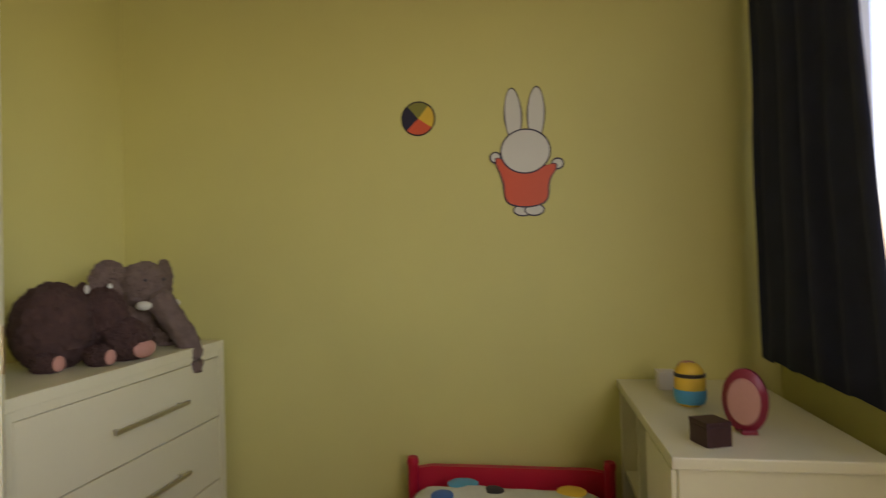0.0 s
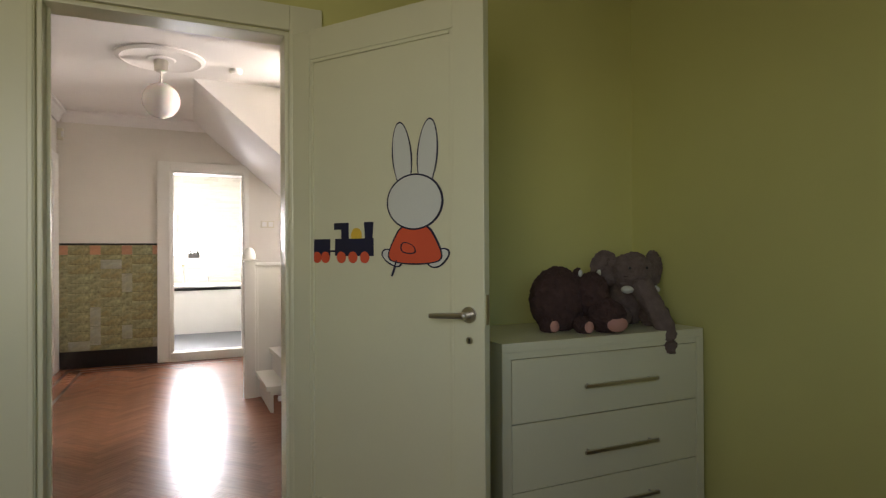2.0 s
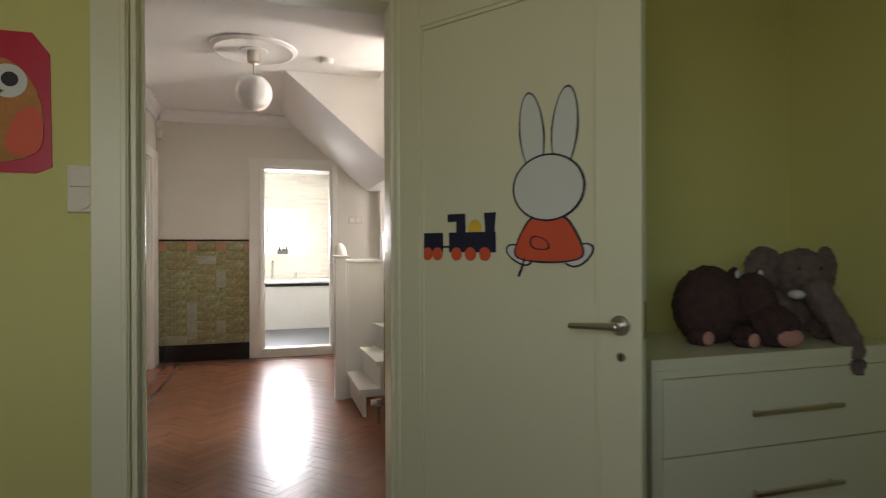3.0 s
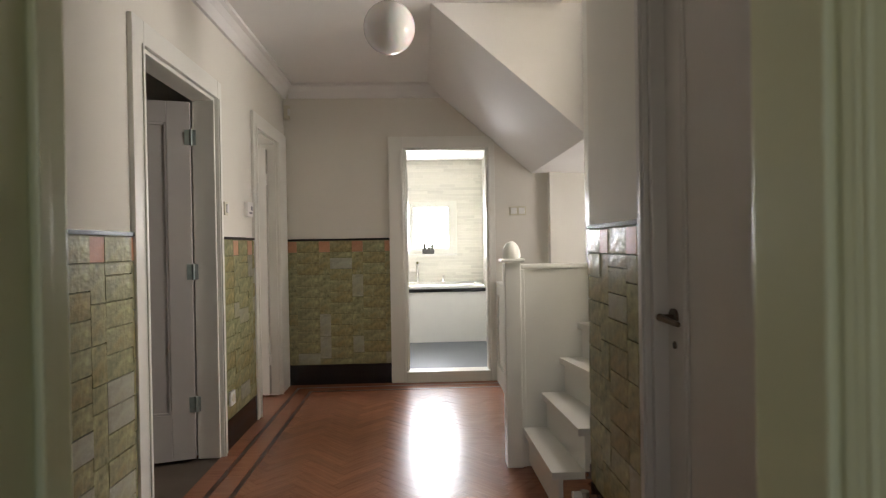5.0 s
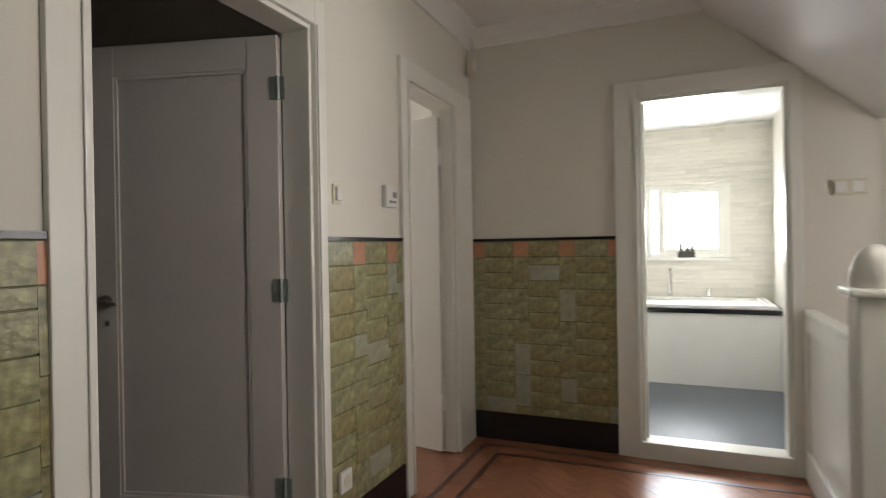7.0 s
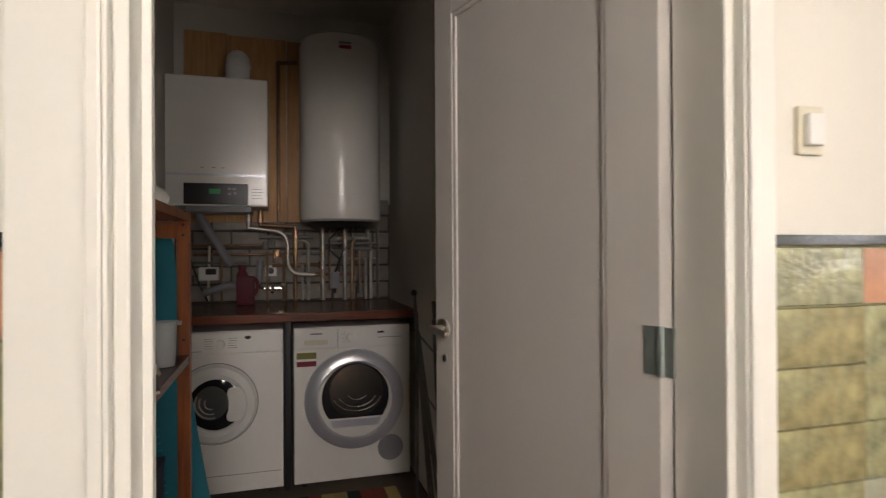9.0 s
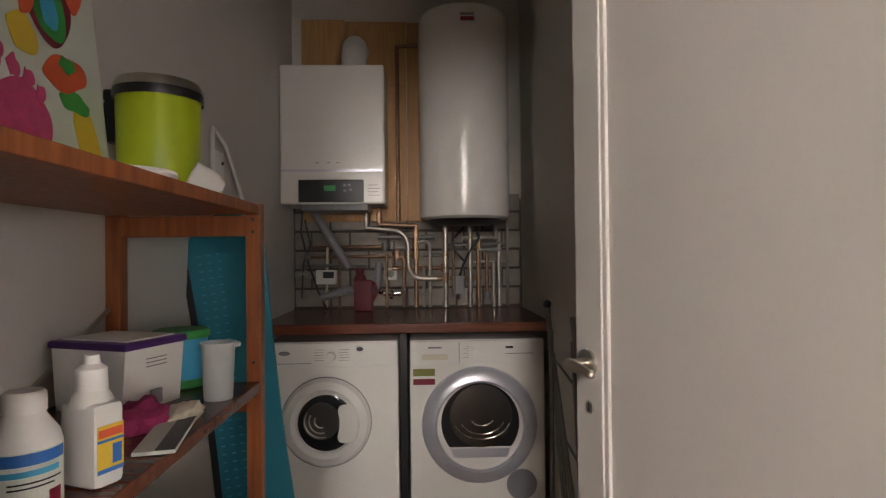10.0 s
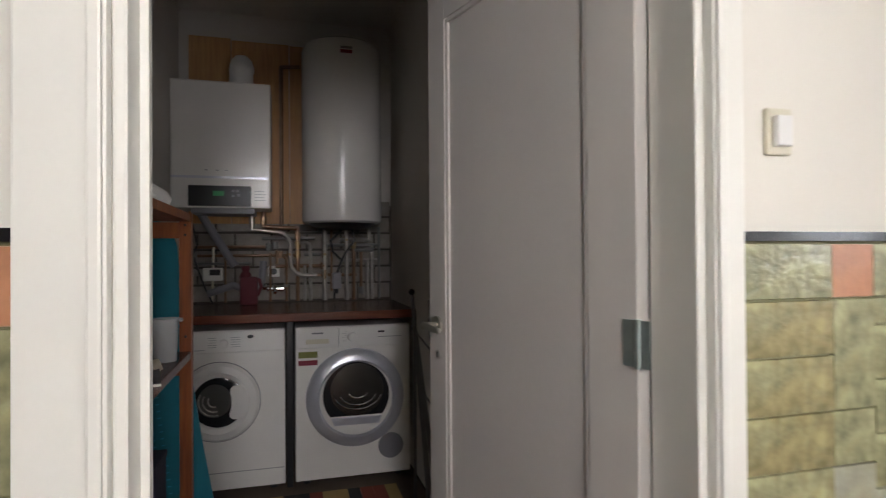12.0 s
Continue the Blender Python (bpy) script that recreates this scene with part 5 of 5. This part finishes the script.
for z in (1.30, 1.33, 0.91, 0.99):
    part("screw", rod(bmesh.new(), (-hx + 0.035, hy - 0.017, z), (-hx + 0.0375, hy - 0.017, z), 0.004), BLACK, rk)

bn = thing("pedal_bin", "lime green pedal bin with a dark steel lid", "bin", (-0.99, 2.30, 1.366))
bn.scale = (0.90, 0.90, 0.96)
part("bucket", lathe(bmesh.new(), [(0.088, 0), (0.09, 0.01), (0.095, 0.225), (0.093, 0.23)], seg=48), LIMEGREEN, bn, smooth=True)
part("lid", lathe(bmesh.new(), [(0.099, 0.228), (0.10, 0.25), (0.092, 0.265), (0.05, 0.275), (0.0005, 0.277)], seg=48), STEEL, bn, "dark steel lid", True)
part("lid_rim", lathe(bmesh.new(), [(0.1005, 0.222), (0.1015, 0.232), (0.1005, 0.243)], seg=48, caps=False), BLACK, bn, smooth=True)
part("hinge_block", B(-0.02, 0.02, -0.125, -0.09, 0.13, 0.25, 0.006), BLACK, bn)
part("carry_handle", pipe(bmesh.new(), [(0.04, -0.115, 0.22), (0.06, -0.13, 0.16), (0.05, -0.12, 0.14)], 0.006), STEEL, bn, smooth=True)
part("pedal", B(-0.03, 0.02, 0.08, 0.115, 0.004, 0.014, 0.003), BLACK, bn)

# child's painting on canvas
cv = new("canvas_painting")
cv.matrix_world = pose(-0.72, 2.21, 1.367, 6, 0, 0)
tagged(cv, "child's bright blob painting on white canvas leaning on the wall", "painting")
part("canvas", B(-0.22, 0.22, 0, 0.018, 0, 0.5, 0.002), STICKWHITE, cv)
PINKPAINT = material("pink_poster_paint", (0.62, 0.07, 0.20), 0.6, vary=0.25, scale=25)
blobs = [((0.03, 0.112, 0.07, 0.06), PINKPAINT), ((0.045, 0.19, 0.014, 0.02), PINKPAINT), ((0.01, 0.178, 0.013, 0.018), PINKPAINT), ((-0.017, 0.157, 0.012, 0.018), PINKPAINT), ((0.08, 0.2, 0.014, 0.02), PINKPAINT),
         ((-0.145, 0.105, 0.038, 0.066), YELLOW), ((-0.115, 0.168, 0.046, 0.02), GREEN), ((0.014, 0.255, 0.036, 0.036), YELLOW), ((-0.095, 0.218, 0.066, 0.034), STICKRED), ((-0.10, 0.236, 0.024, 0.016), GREEN),
         ((-0.068, 0.34, 0.062, 0.08), SHADE_RED), ((-0.06, 0.34, 0.05, 0.07), GREEN), ((-0.062, 0.33, 0.026, 0.04), SKYBLUE), ((-0.005, 0.36, 0.022, 0.075), STICKRED), ((0.06, 0.37, 0.03, 0.05), OLIVE), ((-0.14, 0.40, 0.03, 0.05), STICKRED), ((0.13, 0.33, 0.04, 0.05), GREEN)]
for k, ((x, z, rx, rz), m) in enumerate(blobs):
    o = [(px + 0.003 * math.sin(3 * a + k), pz + 0.003 * math.cos(4 * a + k)) for a, (px, pz) in zip([n * 2 * math.pi / 40 for n in range(40)], oval(x, z, rx, rz, 40, 0.25 * math.sin(k * 2.1)))]
    part("paint_blob", prism(bmesh.new(), o, 0.0012, pose(0, 0.0192 + 0.00025 * k, 0)), m, cv)
bl = thing("blue_tub", "blue plastic basin at the rack's end", "basin", (-0.425, 2.235, 1.366))
part("basin_body", lathe(bmesh.new(), [(0.06, 0.0), (0.075, 0.01), (0.09, 0.20), (0.10, 0.21), (0.10, 0.22), (0.085, 0.22)], seg=40), BLUE, bl, smooth=True)
part("basin_rim", lathe(bmesh.new(), [(0.098, 0.214), (0.104, 0.22), (0.10, 0.228), (0.08, 0.228)], seg=40), SKYBLUE, bl, smooth=True)
pl = thing("plastic_plate", "flat white plastic plate lying on the shelf", "plate", (-0.64, 2.405, 1.366))
part("disc", lathe(bmesh.new(), [(0.07, 0), (0.075, 0.004), (0.073, 0.012), (0.0005, 0.014)], seg=36), PLASTIC, pl, smooth=True)
part("disc_rim", lathe(bmesh.new(), [(0.074, 0.001), (0.077, 0.006), (0.074, 0.012)], seg=36), PLASTIC, pl, smooth=True)
cp = thing("white_scoop", "small white plastic scoop lying on its side", "scoop", (-0.93, 2.435, 1.385), 30)
part("cup", lathe(bmesh.new(), [(0.018, -0.02), (0.028, 0.0), (0.03, 0.045), (0.027, 0.045), (0.02, 0.0)], pose(0, 0, 0.006, 65, 0, 0), 24), PLASTIC, cp, smooth=True)
part("scoop_handle", rod(bmesh.new(), (0, 0.01, -0.005), (-0.06, 0.03, -0.008), 0.008), PLASTIC, cp, smooth=True)
st = thing("folding_frame", "white tubular folding frame leaning on the closet wall", "frame", (-1.86, 2.14, 0))
part("frame_tube", pipe(bmesh.new(), [(0.22, 0.05, 0), (0.17, 0.02, 1.60), (0.14, 0.012, 1.69), (0.02, 0.012, 1.655), (-0.15, 0.03, 1.44), (-0.30, 0.08, 0)], 0.008), PLASTIC, st, smooth=True)
part("plate", B(0.03, 0.13, 0.0, 0.012, 1.38, 1.62, 0.004), PLASTIC, st)
for z in (1.42, 1.50, 1.58):
    part("bolt", rod(bmesh.new(), (0.05, 0.012, z), (0.05, 0.016, z), 0.007), BLACK, st)

b1 = thing("detergent_bottle", "white bottle with yellow and blue detergent label", "bottle", (-0.495, 2.435, 0.946), 66)
b1.scale = (0.74, 0.74, 0.70)
part("bottle_body", B(-0.045, 0.045, -0.03, 0.03, 0, 0.155, 0.014), PLASTIC, b1, smooth=True)
part("shoulder", lathe(bmesh.new(), [(0.037, 0.148), (0.031, 0.165), (0.022, 0.18), (0.02, 0.185)], seg=24), PLASTIC, b1, smooth=True)
part("cap", lathe(bmesh.new(), [(0.026, 0.176), (0.025, 0.215), (0.014, 0.224), (0.012, 0.24), (0.0005, 0.242)], seg=24), PLASTIC, b1, smooth=True)


def label_text(words, size, m, mat, parent):
    cu = bpy.data.curves.new("lettering", "FONT")
    cu.body, cu.size, cu.align_x, cu.extrude = words, size, "CENTER", 0.0003
    cu.materials.append(mat)
    ob = new("lettering", cu)
    ob.parent = parent
    ob.matrix_local = m
    return ob


FACE = pose(0.0455, 0, 0, 90, 0, 90)
part("label_panel", B(0.0452, 0.046, -0.024, 0.026, 0.028, 0.115), YELLOW, b1, "yellow and blue label")
part("label_bar", B(0.046, 0.0464, -0.024, 0.026, 0.028, 0.036), BLUE, b1)
part("label_bar", B(0.046, 0.0464, 0.004, 0.022, 0.042, 0.078), BLUE, b1)
part("label_bar", B(0.046, 0.0464, -0.024, 0.026, 0.084, 0.089), BLUE, b1)
part("label_patch", B(0.046, 0.0464, -0.022, 0.024, 0.093, 0.108), STICKRED, b1, "red brand patch")
b2 = thing("cleaner_bottle", "white round-shouldered cleaner bottle with a blue label", "bottle", (-0.39, 2.42, 0.946), 0)
b2.scale = (0.78, 0.78, 0.66)
part("bottle_body", lathe(bmesh.new(), [(0.042, 0), (0.048, 0.008), (0.048, 0.13), (0.044, 0.15), (0.027, 0.18), (0.025, 0.19)], seg=32), PLASTIC, b2, smooth=True)
part("cap", lathe(bmesh.new(), [(0.028, 0.186), (0.028, 0.216), (0.024, 0.222), (0.0005, 0.222)], seg=28), PLASTIC, b2, smooth=True)


def wrap(r, z0, z1, a0, a1):
    bm = bmesh.new()
    n = 14
    for k in range(n):
        u, v = radians(a0 + (a1 - a0) * k / n), radians(a0 + (a1 - a0) * (k + 1) / n)
        bm.faces.new([bm.verts.new((r * math.cos(p), r * math.sin(p), z)) for p, z in ((u, z0), (v, z0), (v, z1), (u, z1))])
    return bm


part("label_wrap", wrap(0.0484, 0.01, 0.13, -20, 110), STICKWHITE, b2, "pale label")
part("label_band", wrap(0.0487, 0.108, 0.128, -15, 105), BLUE, b2)
part("label_band", wrap(0.0487, 0.09, 0.10, 0, 90), SKYBLUE, b2)
part("label_band", wrap(0.0487, 0.02, 0.05, 10, 60), SKYBLUE, b2)
part("label_bar", wrap(0.0487, 0.078, 0.081, 10, 95), BLACK, b2)
part("label_bar", wrap(0.0487, 0.07, 0.073, 10, 80), BLACK, b2)
part("label_patch", wrap(0.0487, 0.03, 0.06, 70, 95), SHADE_RED, b2)

tb = thing("storage_tub", "translucent white storage tub with a purple lid", "storage tub", (-0.90, 2.26, 0.946), 70)
tb.scale = (0.74, 0.85, 0.93)
part("tub_body", prism(bmesh.new(), [(-0.11, 0.0), (0.11, 0.0), (0.125, 0.13), (-0.125, 0.13)], 0.17, pose(0, 0.085, 0)), PLASTIC, tb)
part("tub_lid", B(-0.132, 0.132, -0.092, 0.092, 0.13, 0.146, 0.006), PURPLE, tb, "dark purple lid")
part("lid_inset", B(-0.11, 0.11, -0.07, 0.07, 0.146, 0.149, 0.001), PLASTIC, tb)
part("catch", B(0.119, 0.129, -0.015, 0.015, 0.01, 0.04, 0.002), PIPEGREY, tb)
for k in range(3):
    part("print_line", B(0.1255, 0.1265, -0.03, 0.03, 0.09 + 0.008 * k, 0.092 + 0.008 * k), PIPEGREY, tb)
tb2 = thing("tablet_tub", "bright blue and green plastic tub", "storage tub", (-1.06, 2.315, 0.946))
tb2.scale = (0.85, 0.85, 1.0)
part("tub_body", lathe(bmesh.new(), [(0.055, 0), (0.06, 0.01), (0.068, 0.115)], seg=32), SKYBLUE, tb2, smooth=True)
part("tub_lid", lathe(bmesh.new(), [(0.072, 0.112), (0.074, 0.122), (0.07, 0.13), (0.0005, 0.131)], seg=32), GREEN, tb2, "green lid", True)
part("tub_base", lathe(bmesh.new(), [(0.0565, 0.0), (0.062, 0.004), (0.063, 0.02)], seg=32), GREEN, tb2, smooth=True)
jg = thing("measuring_cup", "milky clear plastic measuring cup", "cup", (-0.93, 2.445, 0.946))
jg.scale = (0.8, 0.8, 1.0)
part("cup_wall", lathe(bmesh.new(), [(0.034, 0), (0.036, 0.004), (0.042, 0.11), (0.046, 0.118), (0.043, 0.118), (0.039, 0.108), (0.033, 0.008)], seg=32), CLEAR, jg, smooth=True)
part("lip", B(-0.012, 0.012, 0.038, 0.056, 0.108, 0.118, 0.004), CLEAR, jg)


def heap(name, label, at, sx, sy, h, mat, seed):
    bm = bmesh.new()
    bmesh.ops.create_icosphere(bm, subdivisions=4, radius=1)
    for v in bm.verts:
        n = noise.noise(v.co * 1.8 + Vector((seed, 0, 0))) * 0.4 + noise.noise(v.co * 4 + Vector((0, seed, 0))) * 0.18
        v.co = Vector((v.co.x * sx * (1 + n), v.co.y * sy * (1 + n), max(0, v.co.z) * h * (1 + n)))
    ob = new(name, mesh_of(name, bm, mat, True))
    ob.location = at
    return tagged(ob, label, "cloth")


heap("cloth", "crumpled magenta cleaning cloth on the shelf", (-0.74, 2.37, 0.946), 0.06, 0.05, 0.045, MAGENTA, 2)
heap("cloth", "crumpled off-white rag on the shelf", (-0.80, 2.43, 0.946), 0.05, 0.03, 0.025, PALE, 7)
bk = thing("leaflet", "folded black and white leaflet on the shelf", "leaflet", (-0.68, 2.45, 0.947), 12)
part("sheet", B(-0.09, 0.09, -0.03, 0.03, 0, 0.006, 0.001), STICKWHITE, bk)
part("cover", B(-0.09, 0.09, 0.002, 0.03, 0.0062, 0.0075), BLACK, bk)
for k, (x, z) in enumerate(((-0.95, 0.481), (-0.6, 0.481))):
    wb = thing("cardboard_box", "dark printed box on the bottom shelf", "box", (x, 2.30, z), group="bottom shelf boxes")
    part("box_body", B(-0.12, 0.12, -0.12, 0.12, 0, 0.16, 0.004), MAROON if k else INK, wb)
    part("box_lid", B(-0.123, 0.123, -0.123, 0.123, 0.16, 0.18, 0.004), INK, wb)
    part("print_bar", B(0.1205, 0.1215, -0.08, 0.05, 0.05, 0.10), SKYBLUE if k else YELLOW, wb)
# teal board leaning in the gap
sb = new("snowboard")
sb.matrix_world = pose(-1.46, 2.44, 0.0, 0, -6, 0) @ pose(0, 0, 0, 9.0, 0, 0)
tagged(sb, "teal snowboard with white dots leaning in the closet", "snowboard")
deck = [(-0.125 + 0.02 * math.sin(math.pi * k / 12) , 0.10 + 1.18 * k / 12) for k in range(13)]
outl = [(0.125 - 0.02 * math.sin(math.pi * k / 12), 0.10 + 1.18 * k / 12) for k in range(13)] + [(0.125 * math.cos(a), 1.28 + 0.13 * math.sin(a)) for a in (0.4, 0.8, 1.2, 1.57, 1.95, 2.35, 2.75)] + deck[::-1] + [(-0.09, 0.03), (0, 0.0), (0.09, 0.03)]
part("deck", prism(bmesh.new(), outl, 0.01, pose(0, 0, 0, 0, 0, 90)), TEAL, sb)
part("edge_strip", prism(bmesh.new(), [(x - 0.022, z) for x, z in deck] + [(x, z) for x, z in deck[::-1]], 0.0105, pose(0, 0, 0, 0, 0, 90)), BLACK, sb, "black and white edge")
bm = bmesh.new()
for k in range(46):
    for j in range(3):
        z = 0.15 + k * 0.025
        box(bm, 0.0098, 0.0106, -0.085 + j * 0.03 - 0.006, -0.085 + j * 0.03 + 0.006, z, z + 0.004)
tagged(part("dots", bm, SKYBLUE, sb), kind="stuff")
# folded drying rack
ai = new("drying_rack")
ai.matrix_world = pose(-1.42, 3.375, 0, 5, 0, 0)
tagged(ai, "folded grey wire drying rack leaning on the wall", "drying rack")
for x in (-0.22, 0.22):
    part("side_rod", rod(bmesh.new(), (x, 0.0, 0), (x * 0.7, 0.0, 1.07), 0.008), IRON, ai, smooth=True)
    part("leg_rod", rod(bmesh.new(), (x, -0.07, 0), (x * 0.6, 0.0, 1.0), 0.007), IRON, ai, smooth=True)
for k in range(4):
    z = 0.2 + k * 0.24
    part("wire", rod(bmesh.new(), (-0.2, -0.003, z), (0.2, -0.003, z - 0.06), 0.004, seg=8), IRON, ai)
for x in (-0.13, -0.05, 0.05, 0.13):
    part("long_rod", rod(bmesh.new(), (x, -0.02, 0), (-0.15 + x * 0.12, 0.0, 0.92), 0.005, seg=8), IRON, ai)
part("top_cap", ball(bmesh.new(), (-0.154, 0, 1.08), 0.014, seg=10), BLACK, ai)

# striped mat
MATS = [material("mat_red", (0.22, 0.05, 0.03), 0.95, bump=0.5), material("mat_black", (0.02, 0.02, 0.02), 0.95, bump=0.5), material("mat_yellow", (0.38, 0.27, 0.10), 0.95, bump=0.5)]
mt = thing("striped_mat", "striped red, black and yellow woven mat on the closet floor", "mat", (-1.65, 2.98, -0.008))
for k in range(11):
    part("stripe", B(-0.6, 0.6, -0.36 + k * 0.065, -0.36 + (k + 1) * 0.065 - 0.001, 0, 0.008, 0.002), MATS[(k * 2 + k // 3) % 3], mt)

# ---- surface pieces ----


def shared(name, mesh_cache, key, make, mat, parent, at):
    if (key, mat.name) not in mesh_cache:
        mesh_cache[(key, mat.name)] = mesh_of(name, make(), mat)
    ob = new(name, mesh_cache[(key, mat.name)])
    ob.parent = parent
    ob.matrix_local = at
    return ob


def tile_bm(w, h, d=0.011):
    """A tile with chamfered edges; local x across, z up, its face towards -y."""
    bm = bmesh.new()
    c, e = 0.003, 0.0002
    a = [bm.verts.new((x, 0, z)) for x, z in ((-w / 2, -h / 2), (w / 2, -h / 2), (w / 2, h / 2), (-w / 2, h / 2))]
    b = [bm.verts.new((x, -d, z)) for x, z in ((-w / 2 + e, -h / 2 + c), (w / 2 - e, -h / 2 + c), (w / 2 - e, h / 2 - c * 0.4), (-w / 2 + e, h / 2 - c * 0.4))]
    bm.faces.new(b)
    for k in range(4):
        bm.faces.new((a[k], a[(k + 1) % 4], b[(k + 1) % 4], b[k]))
    return bm


CACHE = {}
ROWH, PLINTH, DADO = 0.0975, 0.175, 1.25


def dado(parent, base, length, seed, start=0.0):
    """Glazed tiles, black skirting tiles and a black cap along a wall; base maps local x along, -y out of the wall."""
    rnd = random.Random(seed)
    g = 0.001
    part("grout_bed", prism(bmesh.new(), [(0, 0), (length, 0), (length, DADO + 0.005), (0, DADO + 0.005)], 0.004, base), GROUT, parent)

    def place(x0, x1, z0, z1, mat, dep=0.011):
        x0, x1 = max(0, x0), min(length, x1)
        if x1 - x0 < 0.015:
            return
        # A few tiles carry the painted sky sheen.
        if mat is TILE and rnd.random() < 0.08:
            mat = SHEENTILE
        w, h = round(x1 - x0 - 0.0002, 4), round(z1 - z0 - g, 3)
        m = base @ pose((x0 + x1) / 2, rnd.uniform(-0.0015, 0.0015), (z0 + z1) / 2, rnd.uniform(-1.3, 0.4), 0, rnd.uniform(-0.25, 0.25))
        shared("tile", CACHE, (w, h, dep), lambda: tile_bm(w, h, dep), mat, parent, m)
    z = DADO - ROWH
    x = start
    while x < length:
        place(x, x + 0.095, z, DADO, ORANGE)
        place(x + 0.095, x + 0.285, z, DADO, TILE)
        x += 0.285
    x, col = start, 0
    while x < length:
        # narrow column of tall and square tiles, then a wide column of courses
        zz = DADO - ROWH
        while zz > PLINTH + 0.02:
            k = rnd.choice((1, 1.5, 2, 2))
            z1 = max(PLINTH, zz - ROWH * k)
            place(x, x + 0.095, z1, zz, TILE)
            zz = z1
        zz, first = DADO - ROWH, col % 2
        while zz > PLINTH + 0.02:
            z1 = max(PLINTH, zz - (ROWH * 0.5 if first else ROWH))
            first = 0
            if rnd.random() < 0.12:
                place(x + 0.095, x + 0.19, z1, zz, TILE)
                place(x + 0.19, x + 0.285, z1, zz, TILE)
            else:
                place(x + 0.095, x + 0.285, z1, zz, TILE)
            zz = z1
        col += 1
        x += 0.285
    x = 0.0
    while x < length:
        place(x, x + 0.15, 0, PLINTH, BLACKTILE, 0.013)
        x += 0.15
    part("cap_strip", prism(bmesh.new(), [(0, DADO + 0.004), (length, DADO + 0.004), (length, DADO + 0.02), (0, DADO + 0.02)], 0.016, base), BLACKTILE, parent, "thin black cap tiles")


WESTM = pose(0, 0, 0, 0, 0, 90)
dado(wall_north, pose(0, END, 0), D4[0] - 0.13, 1)
dado(wall_west, Matrix.Translation((0, D2[1] + 0.06, 0)) @ WESTM, D3[0] - 0.08 - D2[1] - 0.06, 2, -0.09)
dado(wall_west, Matrix.Translation((0, FRONT + 0.12, 0)) @ WESTM, D2[0] - 0.10 - FRONT - 0.12, 3, -0.07)
dado(wall_east, Matrix.Translation((RIGHT, 2.52, 0)) @ pose(0, 0, 0, 0, 0, -90), 2.52 - D5[1] - 0.055, 4, -0.12)

# brick wall behind the pipes
rnd = random.Random(8)
for r in range(6):
    z = 0.935 + r * 0.112
    y = 2.12 - (0.12 if r % 2 else 0.01)
    while y < 3.47:
        a, b = max(2.125, y), min(3.465, y + 0.225)
        if b - a > 0.03:
            w = round(b - a - 0.013, 3)
            shared("brick", CACHE, ("b", w), lambda: tile_bm(w, 0.098, 0.012), GREYBRICK, wall_closet_back, pose(-3.1, (a + b) / 2, z + 0.056, rnd.uniform(-0.8, 0.8), 0, 90 + rnd.uniform(-0.6, 0.6)))
        y += 0.225
part("plaster_top", B(-3.1, -3.092, 2.12, 3.47, 1.57, 2.8), CLOSET, wall_closet_back)

# bathroom strip tiles
rnd = random.Random(5)
for r in range(39):
    z = 0.735 + r * 0.04
    x = 0.6 - rnd.random() * 0.3
    while x < 1.95:
        wdt = rnd.choice((0.2, 0.3, 0.4))
        top = min(x + wdt, 1.965)
        spans = [(x, top)]
        if z + 0.04 > 1.06 and z < 1.76:
            spans = [s for s in ((x, min(top, 0.93)), (max(x, 1.64), top)) if s[1] - s[0] > 0.03]
        for a, b in spans:
            if b - a > 0.03 and z < 2.24:
                w = round(b - a - 0.002, 3)
                shared("tile", CACHE, ("s", w), lambda: tile_bm(w, 0.038, 0.006), BATHWALL, wall_bath, pose((a + b) / 2, 7.35 + rnd.uniform(0, 0.003), z + 0.02))
        x += wdt

# herringbone parquet with a dark-lined border
def plank_bm(length, width):
    bm = bmesh.new()
    box(bm, -length / 2, length / 2, -width / 2, width / 2, -0.012, 0)
    return bm


L, Wd = 0.30, 0.06
rest, count = bmesh.new(), 0
cx0, cx1, cy0, cy1 = 0.30, RIGHT - 0.06, FRONT + 0.10, END - 0.2
s2 = math.sqrt(0.5)
ncols = 6
pitch = L * s2
for c in range(-1, 8):
    xx = cx0 + c * pitch
    for k in range(-6, 62):
        yy = cy0 + k * Wd / s2 + (c % 2) * Wd * s2
        ang = 45 if c % 2 == 0 else -45
        px, py = xx + pitch / 2, yy
        if not (cx0 - 0.17 < px < cx1 + 0.1 and cy0 - 0.1 < py < cy1 + 0.14):
            continue
        m = pose(px, py, rnd.uniform(-0.0006, 0.0), rnd.uniform(-0.25, 0.25), rnd.uniform(-0.1, 0.1), ang)
        if count < 300 and py > 1.2:
            shared("plank", CACHE, "plank", lambda: plank_bm(L - 0.0015, Wd - 0.0012), PARQUET, floor_hall, m)
            count += 1
        else:
            bmesh.ops.transform(rest, matrix=m, verts=box(rest, -L / 2, L / 2, -Wd / 2 + 0.0006, Wd / 2 - 0.0006, -0.012, 0).verts[-8:])
if len(rest.verts):
    tagged(part("planks", rest, PARQUET, floor_hall), kind="stuff")
for a, b, m in ((0.0, 0.10, PARQUET), (0.10, 0.125, DARKWOOD), (0.125, 0.225, PARQUET), (0.225, 0.25, DARKWOOD)):
    yy = FRONT + 0.06
    while yy < END - b:
        e = min(yy + 0.9, END - a)
        part("border_strip", B(a, b - 0.001, yy, e - 0.001, -0.012, 0.0015), m, floor_hall)
        yy += 0.9
    part("border_strip", B(b, 3.3, END - b + 0.001, END - a, -0.012, 0.0015), m, floor_hall)
